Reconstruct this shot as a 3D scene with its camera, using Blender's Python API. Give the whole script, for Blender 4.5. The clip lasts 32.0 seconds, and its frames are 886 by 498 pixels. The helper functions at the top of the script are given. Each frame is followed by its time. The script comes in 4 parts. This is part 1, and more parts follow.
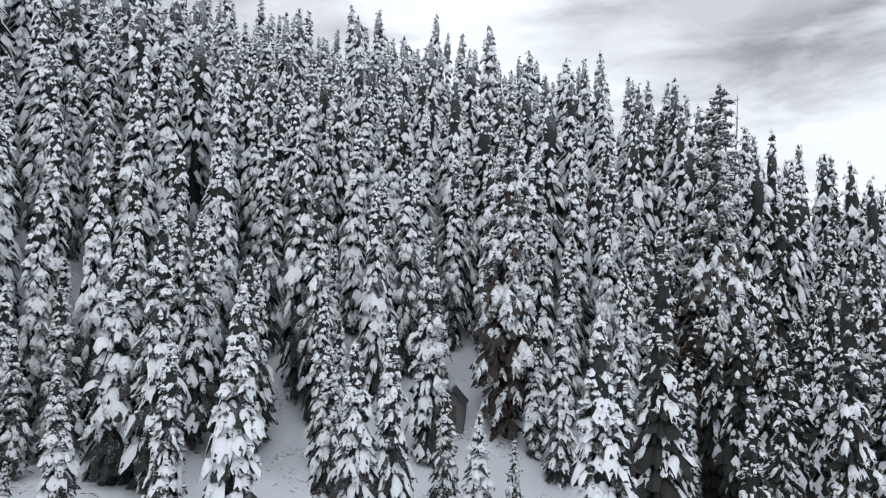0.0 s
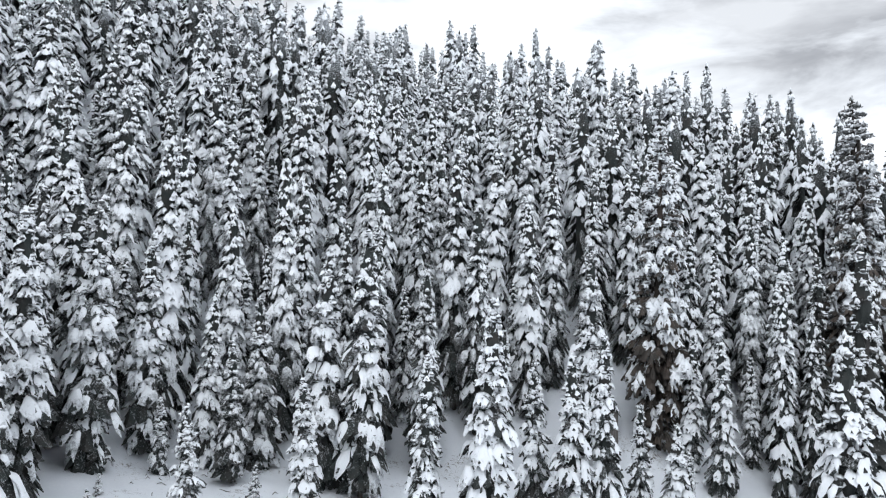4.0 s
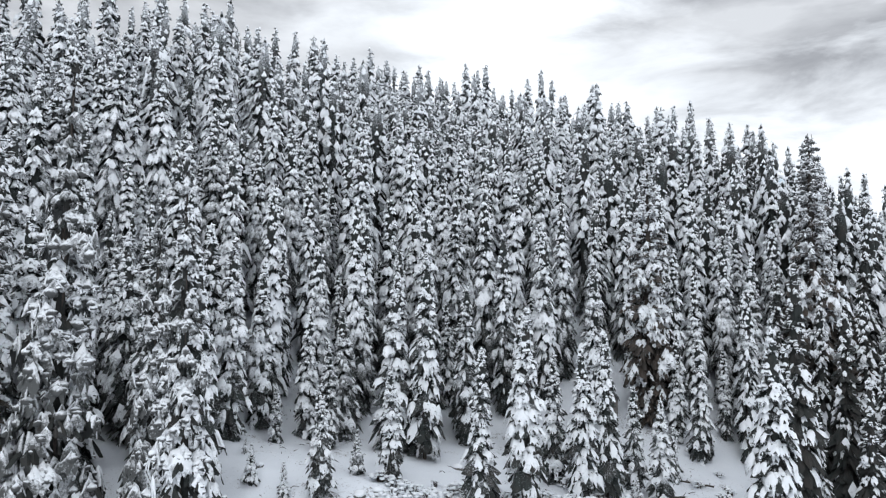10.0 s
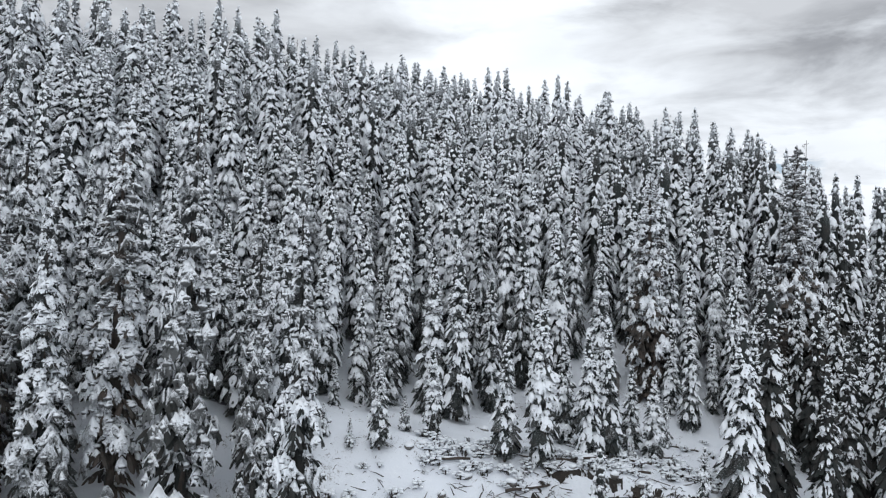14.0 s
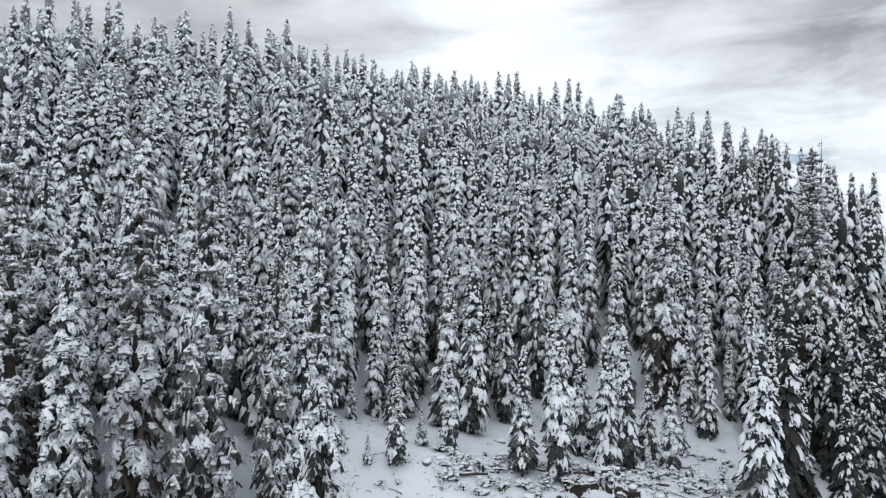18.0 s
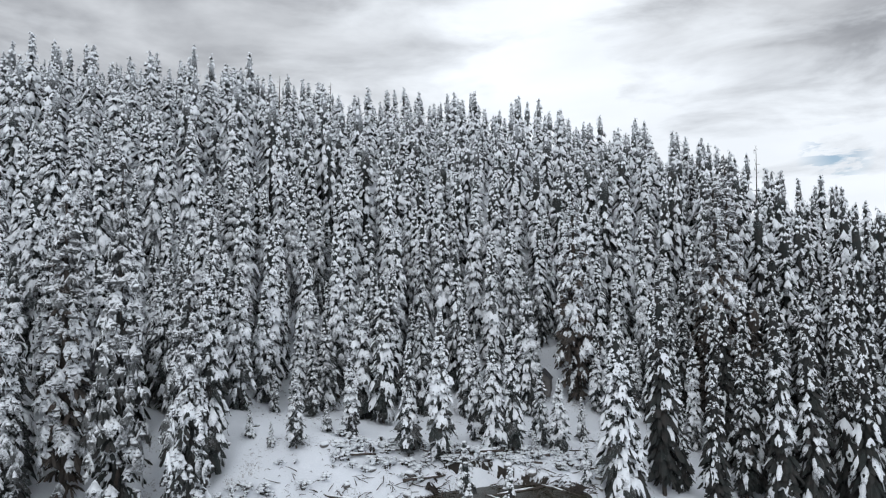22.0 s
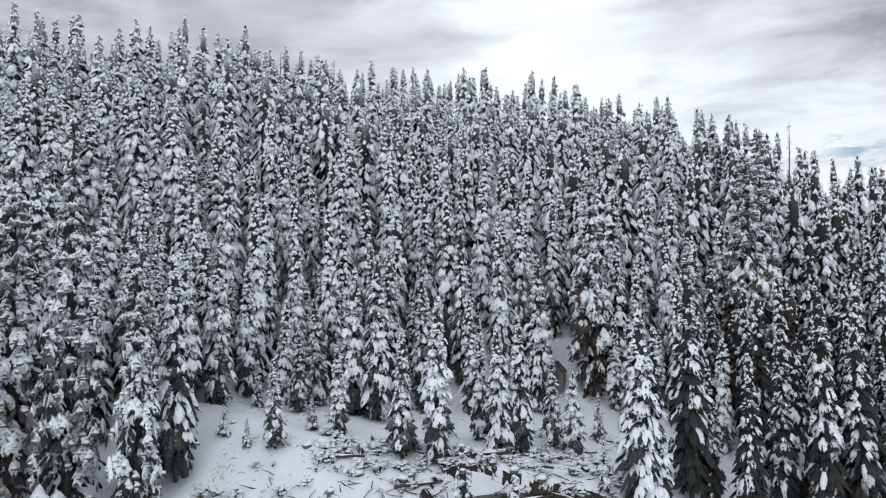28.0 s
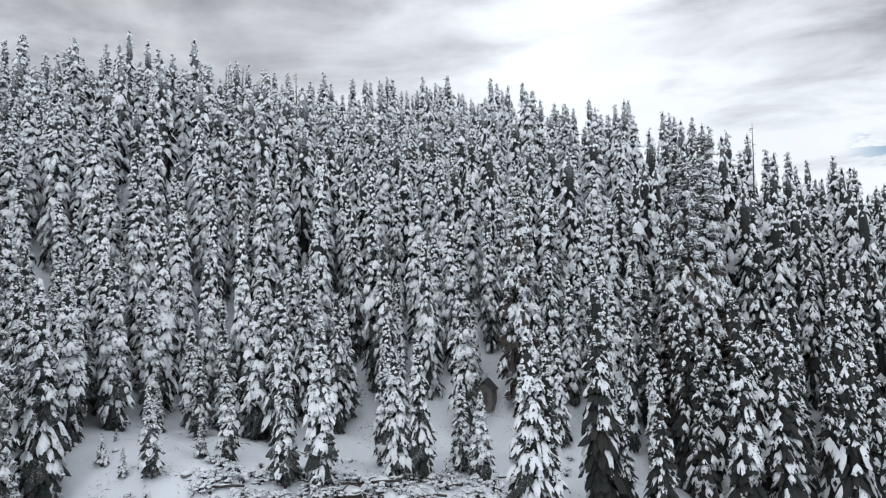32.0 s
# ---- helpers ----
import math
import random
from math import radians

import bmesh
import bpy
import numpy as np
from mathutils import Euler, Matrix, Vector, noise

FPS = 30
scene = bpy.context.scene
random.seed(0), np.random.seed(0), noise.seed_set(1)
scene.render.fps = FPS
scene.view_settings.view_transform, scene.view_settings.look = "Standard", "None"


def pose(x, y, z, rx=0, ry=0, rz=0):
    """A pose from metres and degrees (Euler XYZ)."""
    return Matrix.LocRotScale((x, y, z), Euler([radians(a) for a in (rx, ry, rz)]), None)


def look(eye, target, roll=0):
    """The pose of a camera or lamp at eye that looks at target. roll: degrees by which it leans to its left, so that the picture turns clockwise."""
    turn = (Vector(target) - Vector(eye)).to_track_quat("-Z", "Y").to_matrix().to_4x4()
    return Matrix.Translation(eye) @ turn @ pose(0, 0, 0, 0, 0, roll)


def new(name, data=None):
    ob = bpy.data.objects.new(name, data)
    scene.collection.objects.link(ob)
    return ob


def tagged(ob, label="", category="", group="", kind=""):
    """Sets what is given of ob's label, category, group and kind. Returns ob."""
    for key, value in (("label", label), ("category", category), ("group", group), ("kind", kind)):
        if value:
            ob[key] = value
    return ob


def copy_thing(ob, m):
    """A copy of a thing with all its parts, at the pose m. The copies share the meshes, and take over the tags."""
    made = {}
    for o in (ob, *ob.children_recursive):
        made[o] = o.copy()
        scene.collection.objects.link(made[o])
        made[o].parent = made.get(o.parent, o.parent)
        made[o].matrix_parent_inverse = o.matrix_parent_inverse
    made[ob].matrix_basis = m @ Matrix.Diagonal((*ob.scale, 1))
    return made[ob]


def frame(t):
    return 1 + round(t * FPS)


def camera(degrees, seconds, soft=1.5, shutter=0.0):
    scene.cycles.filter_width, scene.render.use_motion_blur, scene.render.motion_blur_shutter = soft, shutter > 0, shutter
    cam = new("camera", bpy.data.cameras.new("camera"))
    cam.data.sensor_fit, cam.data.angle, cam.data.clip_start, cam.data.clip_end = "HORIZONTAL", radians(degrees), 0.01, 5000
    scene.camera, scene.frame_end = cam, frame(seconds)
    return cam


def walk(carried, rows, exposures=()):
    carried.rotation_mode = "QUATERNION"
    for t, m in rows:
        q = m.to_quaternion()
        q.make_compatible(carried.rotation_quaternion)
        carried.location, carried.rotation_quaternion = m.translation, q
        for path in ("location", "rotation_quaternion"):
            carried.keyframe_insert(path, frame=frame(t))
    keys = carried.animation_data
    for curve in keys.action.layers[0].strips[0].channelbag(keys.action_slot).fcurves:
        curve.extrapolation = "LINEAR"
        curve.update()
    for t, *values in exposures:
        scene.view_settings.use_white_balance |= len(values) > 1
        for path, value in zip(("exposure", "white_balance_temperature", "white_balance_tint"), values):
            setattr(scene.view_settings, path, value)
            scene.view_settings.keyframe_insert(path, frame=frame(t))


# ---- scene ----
cam = camera(66.00, 32.0, soft=1.2)
PATH = [
    (0, 0.27, -2.30, 17.89, 92.41, -0.84, -4.97),
    (0.5, -3.00, -1.28, 18.26, 92.60, -2.51, -6.02),
    (1, -5.39, -0.96, 17.74, 93.35, -1.59, -5.52),
    (1.5, -6.82, -1.20, 17.61, 93.57, -1.21, -4.97),
    (2, -8.06, -1.65, 17.64, 93.59, -0.90, -4.31),
    (2.5, -8.88, -2.21, 17.72, 93.49, -0.70, -3.60),
    (3, -9.90, -2.71, 17.77, 93.33, -0.85, -2.88),
    (3.5, -10.98, -2.81, 17.91, 93.15, -0.99, -2.44),
    (5.5, -16.90, -3.05, 17.93, 93.28, -1.75, -2.83),
    (6, -18.31, -3.39, 18.18, 93.10, -1.66, -3.11),
    (6.5, -18.69, -3.92, 18.24, 93.24, -1.44, -3.15),
    (7, -18.56, -5.33, 18.27, 93.48, -1.09, -3.11),
    (7.5, -18.29, -7.01, 18.20, 93.71, -0.90, -2.98),
    (8, -17.96, -9.55, 18.21, 93.98, -0.79, -2.71),
    (8.5, -17.62, -12.49, 18.14, 94.31, -0.47, -2.48),
    (9, -17.28, -15.10, 18.13, 94.32, -0.24, -2.35),
    (9.5, -16.99, -17.62, 18.27, 94.07, -0.18, -2.26),
    (10, -16.65, -20.14, 18.29, 93.96, -0.15, -2.10),
    (10.5, -16.28, -22.38, 18.29, 93.90, -0.14, -1.88),
    (11, -15.98, -24.83, 18.38, 93.72, -0.17, -1.69),
    (11.5, -15.79, -27.00, 18.57, 93.49, -0.25, -1.56),
    (12, -15.72, -29.63, 18.84, 93.24, -0.34, -1.43),
    (12.5, -16.04, -31.77, 19.11, 92.99, -0.59, -1.37),
    (13, -16.99, -32.89, 19.30, 92.72, -0.91, -1.33),
    (13.5, -18.32, -33.40, 19.45, 92.54, -1.12, -1.30),
    (14, -19.85, -33.39, 19.47, 92.29, -1.26, -1.36),
    (14.5, -20.59, -33.43, 19.63, 92.18, -1.21, -1.32),
    (16.5, -20.76, -33.54, 20.81, 91.97, -0.75, -0.73),
    (17, -20.84, -33.38, 20.93, 91.86, -0.76, -0.60),
    (17.5, -20.77, -33.32, 21.29, 91.84, -0.66, -0.48),
    (18, -20.06, -33.67, 21.52, 91.96, -0.38, -0.28),
    (18.5, -18.84, -34.41, 21.59, 92.15, -0.05, -0.08),
    (19, -17.15, -35.43, 21.38, 92.57, 0.42, 0.26),
    (19.5, -15.25, -36.39, 21.03, 92.68, 0.95, 0.71),
    (20, -12.58, -37.15, 20.46, 92.71, 1.47, 1.23),
    (20.5, -10.12, -37.96, 20.07, 92.82, 1.84, 1.49),
    (21, -7.47, -39.12, 20.00, 92.85, 1.78, 1.83),
    (21.5, -5.48, -40.98, 20.08, 93.03, 1.48, 2.10),
    (22, -4.21, -43.48, 20.36, 93.13, 1.14, 2.09),
    (22.5, -3.38, -46.00, 20.48, 93.25, 0.90, 2.21),
    (23, -3.17, -48.12, 20.64, 93.07, 0.68, 2.08),
    (23.5, -3.36, -49.11, 20.63, 92.95, 0.47, 2.07),
    (24, -3.33, -49.66, 20.74, 92.72, 0.49, 2.16),
    (24.5, -3.22, -49.37, 20.70, 92.48, 0.63, 2.24),
    (25, -3.13, -48.34, 20.70, 92.27, 0.70, 2.39),
    (25.5, -3.04, -46.78, 20.50, 92.15, 0.70, 2.54),
    (27.5, -2.75, -35.98, 19.25, 92.26, 0.96, 3.27),
    (28, -2.75, -33.89, 19.17, 92.49, 0.93, 3.44),
    (28.5, -2.31, -32.35, 19.19, 92.67, 1.25, 3.75),
    (29, -1.23, -30.19, 18.99, 92.69, 1.44, 4.14),
    (29.5, 0.34, -28.40, 18.93, 92.71, 1.81, 4.31),
    (30, 2.69, -26.92, 18.94, 92.91, 2.17, 4.57),
    (30.5, 5.10, -26.54, 19.06, 93.03, 2.41, 4.88),
    (31, 7.65, -26.85, 19.17, 93.17, 2.33, 5.09),
    (31.5, 9.50, -27.77, 19.47, 93.20, 2.23, 5.28),
    (32, 10.84, -29.52, 19.72, 93.30, 1.95, 5.33),
]
walk(cam, [(r[0], pose(*r[1:])) for r in PATH], exposures=[
    (0, 0.0, 6250, 8), (1, 0.13, 6250, 8), (3, 0.36, 6250, 8), (9, 0.34, 6250, 8), (10.5, 0.12, 6250, 8), (13, 0.0, 6250, 8), (22, -0.03, 6250, 8), (24, -0.19, 6250, 8), (25.5, -0.19, 6250, 8), (27.5, -0.03, 6250, 8), (32, 0.0, 6250, 8)])


# ---- light: a bright overcast winter sky ----
world = bpy.data.worlds.new("overcast_sky")
scene.world = world
world.use_nodes = True
wn, wl = world.node_tree.nodes, world.node_tree.links
wn.clear()


def node(tree_nodes, kind, **values):
    n = tree_nodes.new(kind)
    for key, value in values.items():
        n.inputs[key].default_value = value
    return n


def cloud(scale, offset, stretch, low, high, dark, light):
    """A layer of cloud as a colour over the sky's direction."""
    m = node(wn, "ShaderNodeMapping", Location=offset, Scale=(1.0, 1.0, stretch))
    n = node(wn, "ShaderNodeTexNoise", Scale=scale, Detail=6.0, Roughness=0.55, Distortion=0.35)
    r = wn.new("ShaderNodeValToRGB")
    r.color_ramp.elements[0].position, r.color_ramp.elements[0].color = low, (*dark, 1)
    r.color_ramp.elements[1].position, r.color_ramp.elements[1].color = high, (*light, 1)
    wl.new(w_co.outputs["Generated"], m.inputs["Vector"])
    wl.new(m.outputs["Vector"], n.inputs["Vector"])
    wl.new(n.outputs["Fac"], r.inputs["Fac"])
    return r


def toward(way, near, far, ragged):
    """1 round a direction of the sky, 0 away from it, with a torn edge."""
    d = wn.new("ShaderNodeVectorMath")
    d.operation = "DISTANCE"
    d.inputs[1].default_value = Vector(way).normalized()
    add = wn.new("ShaderNodeMath")
    add.operation = "ADD"
    m = wn.new("ShaderNodeMapRange")
    m.inputs["From Min"].default_value, m.inputs["From Max"].default_value = near, far
    m.inputs["To Min"].default_value, m.inputs["To Max"].default_value = 1.0, 0.0
    wl.new(w_co.outputs["Generated"], d.inputs[0])
    wl.new(d.outputs["Value"], add.inputs[0])
    wl.new(ragged, add.inputs[1])
    wl.new(add.outputs["Value"], m.inputs["Value"])
    return m.outputs["Result"]


def blend(a, b, share):
    m = wn.new("ShaderNodeMix")
    m.data_type = "RGBA"
    wl.new(share, m.inputs["Factor"])
    wl.new(a, m.inputs["A"])
    wl.new(b, m.inputs["B"])
    return m.outputs["Result"]


w_out = wn.new("ShaderNodeOutputWorld")
w_bg = wn.new("ShaderNodeBackground")
w_co = wn.new("ShaderNodeTexCoord")
w_sky = wn.new("ShaderNodeTexSky")
w_sky.sky_type, w_sky.sun_disc = "NISHITA", False
w_sky.sun_elevation, w_sky.sun_rotation = radians(48), radians(-20)
w_gain = wn.new("ShaderNodeVectorMath")
w_gain.operation = "SCALE"
w_gain.inputs[3].default_value = 0.10
wl.new(w_sky.outputs["Color"], w_gain.inputs[0])
w_white = cloud(2.0, (0.3, 0.1, 0.0), 3.0, 0.38, 0.60, (0.98, 1.0, 1.04), (1.12, 1.14, 1.18))
w_grey = cloud(3.4, (2.3, 0.1, 0.6), 3.0, 0.35, 0.66, (0.30, 0.305, 0.33), (0.70, 0.705, 0.73))
w_torn = cloud(5.0, (0.7, 1.1, 0.2), 3.5, 0.3, 0.7, (-0.22, -0.22, -0.22), (0.22, 0.22, 0.22))
w_wisp = cloud(9.0, (0.2, 2.1, 0.9), 5.0, 0.42, 0.60, (-0.10, -0.10, -0.10), (0.12, 0.12, 0.12))
sky_colour = blend(w_white.outputs["Color"], w_grey.outputs["Color"], toward((-0.36, 0.82, 0.43), 0.30, 0.58, w_torn.outputs["Color"]))
sky_colour = blend(sky_colour, w_grey.outputs["Color"], toward((0.44, 0.79, 0.46), 0.24, 0.42, w_torn.outputs["Color"]))
sky_colour = blend(sky_colour, w_gain.outputs["Vector"], toward((0.465, 0.867, 0.152), 0.004, 0.045, w_wisp.outputs["Color"]))
wl.new(sky_colour, w_bg.inputs["Color"])
w_bg.inputs["Strength"].default_value = 0.95
wl.new(w_bg.outputs["Background"], w_out.inputs["Surface"])

sun = new("sun", bpy.data.lights.new("sun", "SUN"))
sun.data.energy, sun.data.angle, sun.data.color = 0.5, radians(40), (1.0, 0.97, 0.93)
sun.matrix_world = look((-30, -40, 90), (0, 40, 0))


# ---- materials ----
def material(name, base, rough, metal=0.0):
    m = bpy.data.materials.new(name)
    m.use_nodes = True
    n = m.node_tree.nodes
    shader = n["Principled BSDF"]
    shader.inputs["Base Color"].default_value = (*base, 1)
    shader.inputs["Roughness"].default_value = rough
    shader.inputs["Metallic"].default_value = metal
    return m, n, m.node_tree.links, shader


def noisy(name, dark, light, rough, scale, fine, bump=0.0, low=0.35, high=0.65, dist=0.1):
    """Two scales of noise between two colours, and a fine relief."""
    m, n, l, shader = material(name, light, rough)
    co = n.new("ShaderNodeTexCoord")
    a = node(n, "ShaderNodeTexNoise", Scale=scale, Detail=5.0, Roughness=0.6)
    b = node(n, "ShaderNodeTexNoise", Scale=fine, Detail=4.0, Roughness=0.7)
    add = n.new("ShaderNodeMath")
    add.operation = "MULTIPLY_ADD"
    add.inputs[1].default_value = 0.5
    half = n.new("ShaderNodeMath")
    half.operation = "MULTIPLY"
    half.inputs[1].default_value = 0.5
    ramp = n.new("ShaderNodeValToRGB")
    ramp.color_ramp.elements[0].position, ramp.color_ramp.elements[0].color = low, (*dark, 1)
    ramp.color_ramp.elements[1].position, ramp.color_ramp.elements[1].color = high, (*light, 1)
    l.new(co.outputs["Object"], a.inputs["Vector"])
    l.new(co.outputs["Object"], b.inputs["Vector"])
    l.new(b.outputs["Fac"], half.inputs[0])
    l.new(a.outputs["Fac"], add.inputs[0])
    l.new(half.outputs["Value"], add.inputs[2])
    l.new(add.outputs["Value"], ramp.inputs["Fac"])
    l.new(ramp.outputs["Color"], shader.inputs["Base Color"])
    if bump:
        bp = node(n, "ShaderNodeBump", Strength=bump, Distance=dist)
        l.new(add.outputs["Value"], bp.inputs["Height"])
        l.new(bp.outputs["Normal"], shader.inputs["Normal"])
    return m


def frosted(name, needle, twig, frost, amount):
    """Conifer needles: dark green and brown, dusted with snow on the upper side, and paled with height as painted haze.
    """
    m, n, l, shader = material(name, needle, 0.85)
    co = n.new("ShaderNodeTexCoord")
    geo = n.new("ShaderNodeNewGeometry")
    sep = n.new("ShaderNodeSeparateXYZ")
    l.new(geo.outputs["Normal"], sep.inputs["Vector"])
    big = node(n, "ShaderNodeTexNoise", Scale=0.9, Detail=3.0)
    fine = node(n, "ShaderNodeTexNoise", Scale=7.0, Detail=5.0, Roughness=0.75)
    l.new(geo.outputs["Position"], big.inputs["Vector"])
    l.new(geo.outputs["Position"], fine.inputs["Vector"])
    hue = n.new("ShaderNodeMix")
    hue.data_type = "RGBA"
    hue.inputs["A"].default_value, hue.inputs["B"].default_value = (*needle, 1), (*twig, 1)
    ramp = n.new("ShaderNodeMapRange")
    ramp.inputs["From Min"].default_value, ramp.inputs["From Max"].default_value = 0.4, 0.7
    l.new(big.outputs["Fac"], ramp.inputs["Value"])
    l.new(ramp.outputs["Result"], hue.inputs["Factor"])
    up = n.new("ShaderNodeMath")
    up.operation = "MULTIPLY_ADD"
    up.inputs[1].default_value, up.inputs[2].default_value = 0.42, amount
    l.new(sep.outputs["Z"], up.inputs[0])
    # distance haze painted as extra frost colour, thicker higher up the hill
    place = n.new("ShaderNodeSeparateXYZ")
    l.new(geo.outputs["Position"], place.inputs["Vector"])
    haze = n.new("ShaderNodeMapRange")
    haze.inputs["From Min"].default_value, haze.inputs["From Max"].default_value = 8.0, 55.0
    haze.inputs["To Min"].default_value, haze.inputs["To Max"].default_value = 0.0, 0.29
    l.new(place.outputs["Z"], haze.inputs["Value"])
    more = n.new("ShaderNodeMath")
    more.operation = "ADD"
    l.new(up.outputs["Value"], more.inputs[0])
    l.new(haze.outputs["Result"], more.inputs[1])
    tot = n.new("ShaderNodeMath")
    tot.operation = "ADD"
    l.new(more.outputs["Value"], tot.inputs[0])
    l.new(fine.outputs["Fac"], tot.inputs[1])
    dust_haze = n.new("ShaderNodeMapRange")
    dust_haze.inputs["From Min"].default_value, dust_haze.inputs["From Max"].default_value = 0.78, 1.0
    l.new(tot.outputs["Value"], dust_haze.inputs["Value"])
    mix = n.new("ShaderNodeMix")
    mix.data_type = "RGBA"
    mix.inputs["B"].default_value = (*frost, 1)
    l.new(hue.outputs["Result"], mix.inputs["A"])
    l.new(dust_haze.outputs["Result"], mix.inputs["Factor"])
    l.new(mix.outputs["Result"], shader.inputs["Base Color"])
    bp = node(n, "ShaderNodeBump", Strength=0.6, Distance=0.08)
    l.new(fine.outputs["Fac"], bp.inputs["Height"])
    l.new(bp.outputs["Normal"], shader.inputs["Normal"])
    return m


def clinging(name, low, high, show):
    """Snow that lies on upper sides, torn by twigs and needles that show through on steep ones."""
    m = noisy(name, (0.74, 0.77, 0.81), (0.90, 0.91, 0.93), 0.75, 1.1, 9.0, 0.5, 0.45, 0.95, 0.12)
    n, l = m.node_tree.nodes, m.node_tree.links
    shader = n["Principled BSDF"]
    white = shader.inputs["Base Color"].links[0].from_socket
    geo = n.new("ShaderNodeNewGeometry")
    sep = n.new("ShaderNodeSeparateXYZ")
    l.new(geo.outputs["Normal"], sep.inputs["Vector"])
    twigs = node(n, "ShaderNodeTexNoise", Scale=4.5, Detail=6.0, Roughness=0.75, Distortion=0.6)
    l.new(geo.outputs["Position"], twigs.inputs["Vector"])
    add = n.new("ShaderNodeMath")
    add.operation = "MULTIPLY_ADD"
    add.inputs[1].default_value = 1.6
    l.new(twigs.outputs["Fac"], add.inputs[0])
    # some trees hold more snow than others
    stand = node(n, "ShaderNodeTexNoise", Scale=0.11, Detail=2.0)
    l.new(geo.outputs["Position"], stand.inputs["Vector"])
    held = n.new("ShaderNodeMath")
    held.operation = "MULTIPLY_ADD"
    held.inputs[1].default_value = 1.3
    l.new(stand.outputs["Fac"], held.inputs[0])
    each = n.new("ShaderNodeObjectInfo")
    tree_share = n.new("ShaderNodeMath")
    tree_share.operation = "MULTIPLY_ADD"
    tree_share.inputs[1].default_value = 0.32
    l.new(each.outputs["Random"], tree_share.inputs[0])
    l.new(sep.outputs["Z"], tree_share.inputs[2])
    l.new(tree_share.outputs["Value"], held.inputs[2])
    l.new(held.outputs["Value"], add.inputs[2])
    lie = n.new("ShaderNodeMapRange")
    lie.inputs["From Min"].default_value, lie.inputs["From Max"].default_value = low, high
    l.new(add.outputs["Value"], lie.inputs["Value"])
    mix = n.new("ShaderNodeMix")
    mix.data_type = "RGBA"
    mix.inputs["A"].default_value = (*show, 1)
    l.new(lie.outputs["Result"], mix.inputs["Factor"])
    l.new(white, mix.inputs["B"])
    l.new(mix.outputs["Result"], shader.inputs["Base Color"])
    return m


SNOW = noisy("settled_snow", (0.74, 0.77, 0.81), (0.90, 0.91, 0.93), 0.7, 1.1, 9.0, 0.5, 0.45, 0.95, 0.12)
BOUGH_SNOW = clinging("bough_snow", 1.58, 2.03, (0.07, 0.073, 0.073))
GROUND_SNOW = noisy("ground_snow", (0.66, 0.69, 0.74), (0.82, 0.84, 0.87), 0.75, 0.35, 5.0, 0.35, 0.5, 0.95, 0.25)


def litter(m):
    """Stems and dead grass that show through the thin snow of the valley floor."""
    n, l = m.node_tree.nodes, m.node_tree.links
    shader = n["Principled BSDF"]
    white = shader.inputs["Base Color"].links[0].from_socket
    geo = n.new("ShaderNodeNewGeometry")
    sep = n.new("ShaderNodeSeparateXYZ")
    l.new(geo.outputs["Position"], sep.inputs["Vector"])
    stems = node(n, "ShaderNodeTexNoise", Scale=2.6, Detail=7.0, Roughness=0.8, Distortion=0.8)
    tufts = node(n, "ShaderNodeTexNoise", Scale=0.22, Detail=2.0)
    l.new(geo.outputs["Position"], stems.inputs["Vector"])
    l.new(geo.outputs["Position"], tufts.inputs["Vector"])
    add = n.new("ShaderNodeMath")
    add.operation = "MULTIPLY_ADD"
    add.inputs[1].default_value = 0.55
    l.new(tufts.outputs["Fac"], add.inputs[0])
    l.new(stems.outputs["Fac"], add.inputs[2])
    show = n.new("ShaderNodeMapRange")
    show.inputs["From Min"].default_value, show.inputs["From Max"].default_value = 0.89, 0.99
    l.new(add.outputs["Value"], show.inputs["Value"])
    mix = n.new("ShaderNodeMix")
    mix.data_type = "RGBA"
    mix.inputs["B"].default_value = (0.09, 0.075, 0.06, 1)
    l.new(show.outputs["Result"], mix.inputs["Factor"])
    l.new(white, mix.inputs["A"])
    l.new(mix.outputs["Result"], shader.inputs["Base Color"])


litter(GROUND_SNOW)
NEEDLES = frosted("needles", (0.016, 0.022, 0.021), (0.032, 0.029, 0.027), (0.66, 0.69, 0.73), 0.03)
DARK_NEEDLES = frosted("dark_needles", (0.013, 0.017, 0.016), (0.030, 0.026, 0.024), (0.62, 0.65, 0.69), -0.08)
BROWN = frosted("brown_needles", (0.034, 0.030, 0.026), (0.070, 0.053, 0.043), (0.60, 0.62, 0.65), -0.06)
BARK = noisy("bark", (0.035, 0.028, 0.024), (0.13, 0.105, 0.09), 0.9, 1.5, 14.0, 0.8, 0.4, 0.95, 0.04)
DEADWOOD = noisy("dead_wood", (0.06, 0.055, 0.052), (0.22, 0.20, 0.19), 0.9, 2.0, 18.0, 0.6, 0.4, 0.95, 0.03)
WATER, _, _, _w = material("creek_water", (0.028, 0.027, 0.019), 0.22)
_w.inputs["IOR"].default_value = 1.33
_w.inputs["Specular IOR Level"].default_value = 0.22
EARTH = noisy("bank_earth", (0.018, 0.015, 0.013), (0.065, 0.052, 0.042), 0.95, 1.2, 9.0, 0.7, 0.4, 0.95, 0.1)
ROCK = noisy("rock", (0.09, 0.085, 0.08), (0.26, 0.25, 0.24), 0.9, 1.4, 11.0, 0.7, 0.4, 0.95, 0.06)
PLANK = noisy("weathered_plank", (0.14, 0.13, 0.125), (0.30, 0.28, 0.26), 0.85, 2.5, 22.0, 0.5, 0.4, 0.95, 0.02)
TIN = noisy("roof_tin", (0.045, 0.045, 0.05), (0.10, 0.10, 0.11), 0.6, 1.8, 16.0, 0.3, 0.4, 0.95, 0.02)


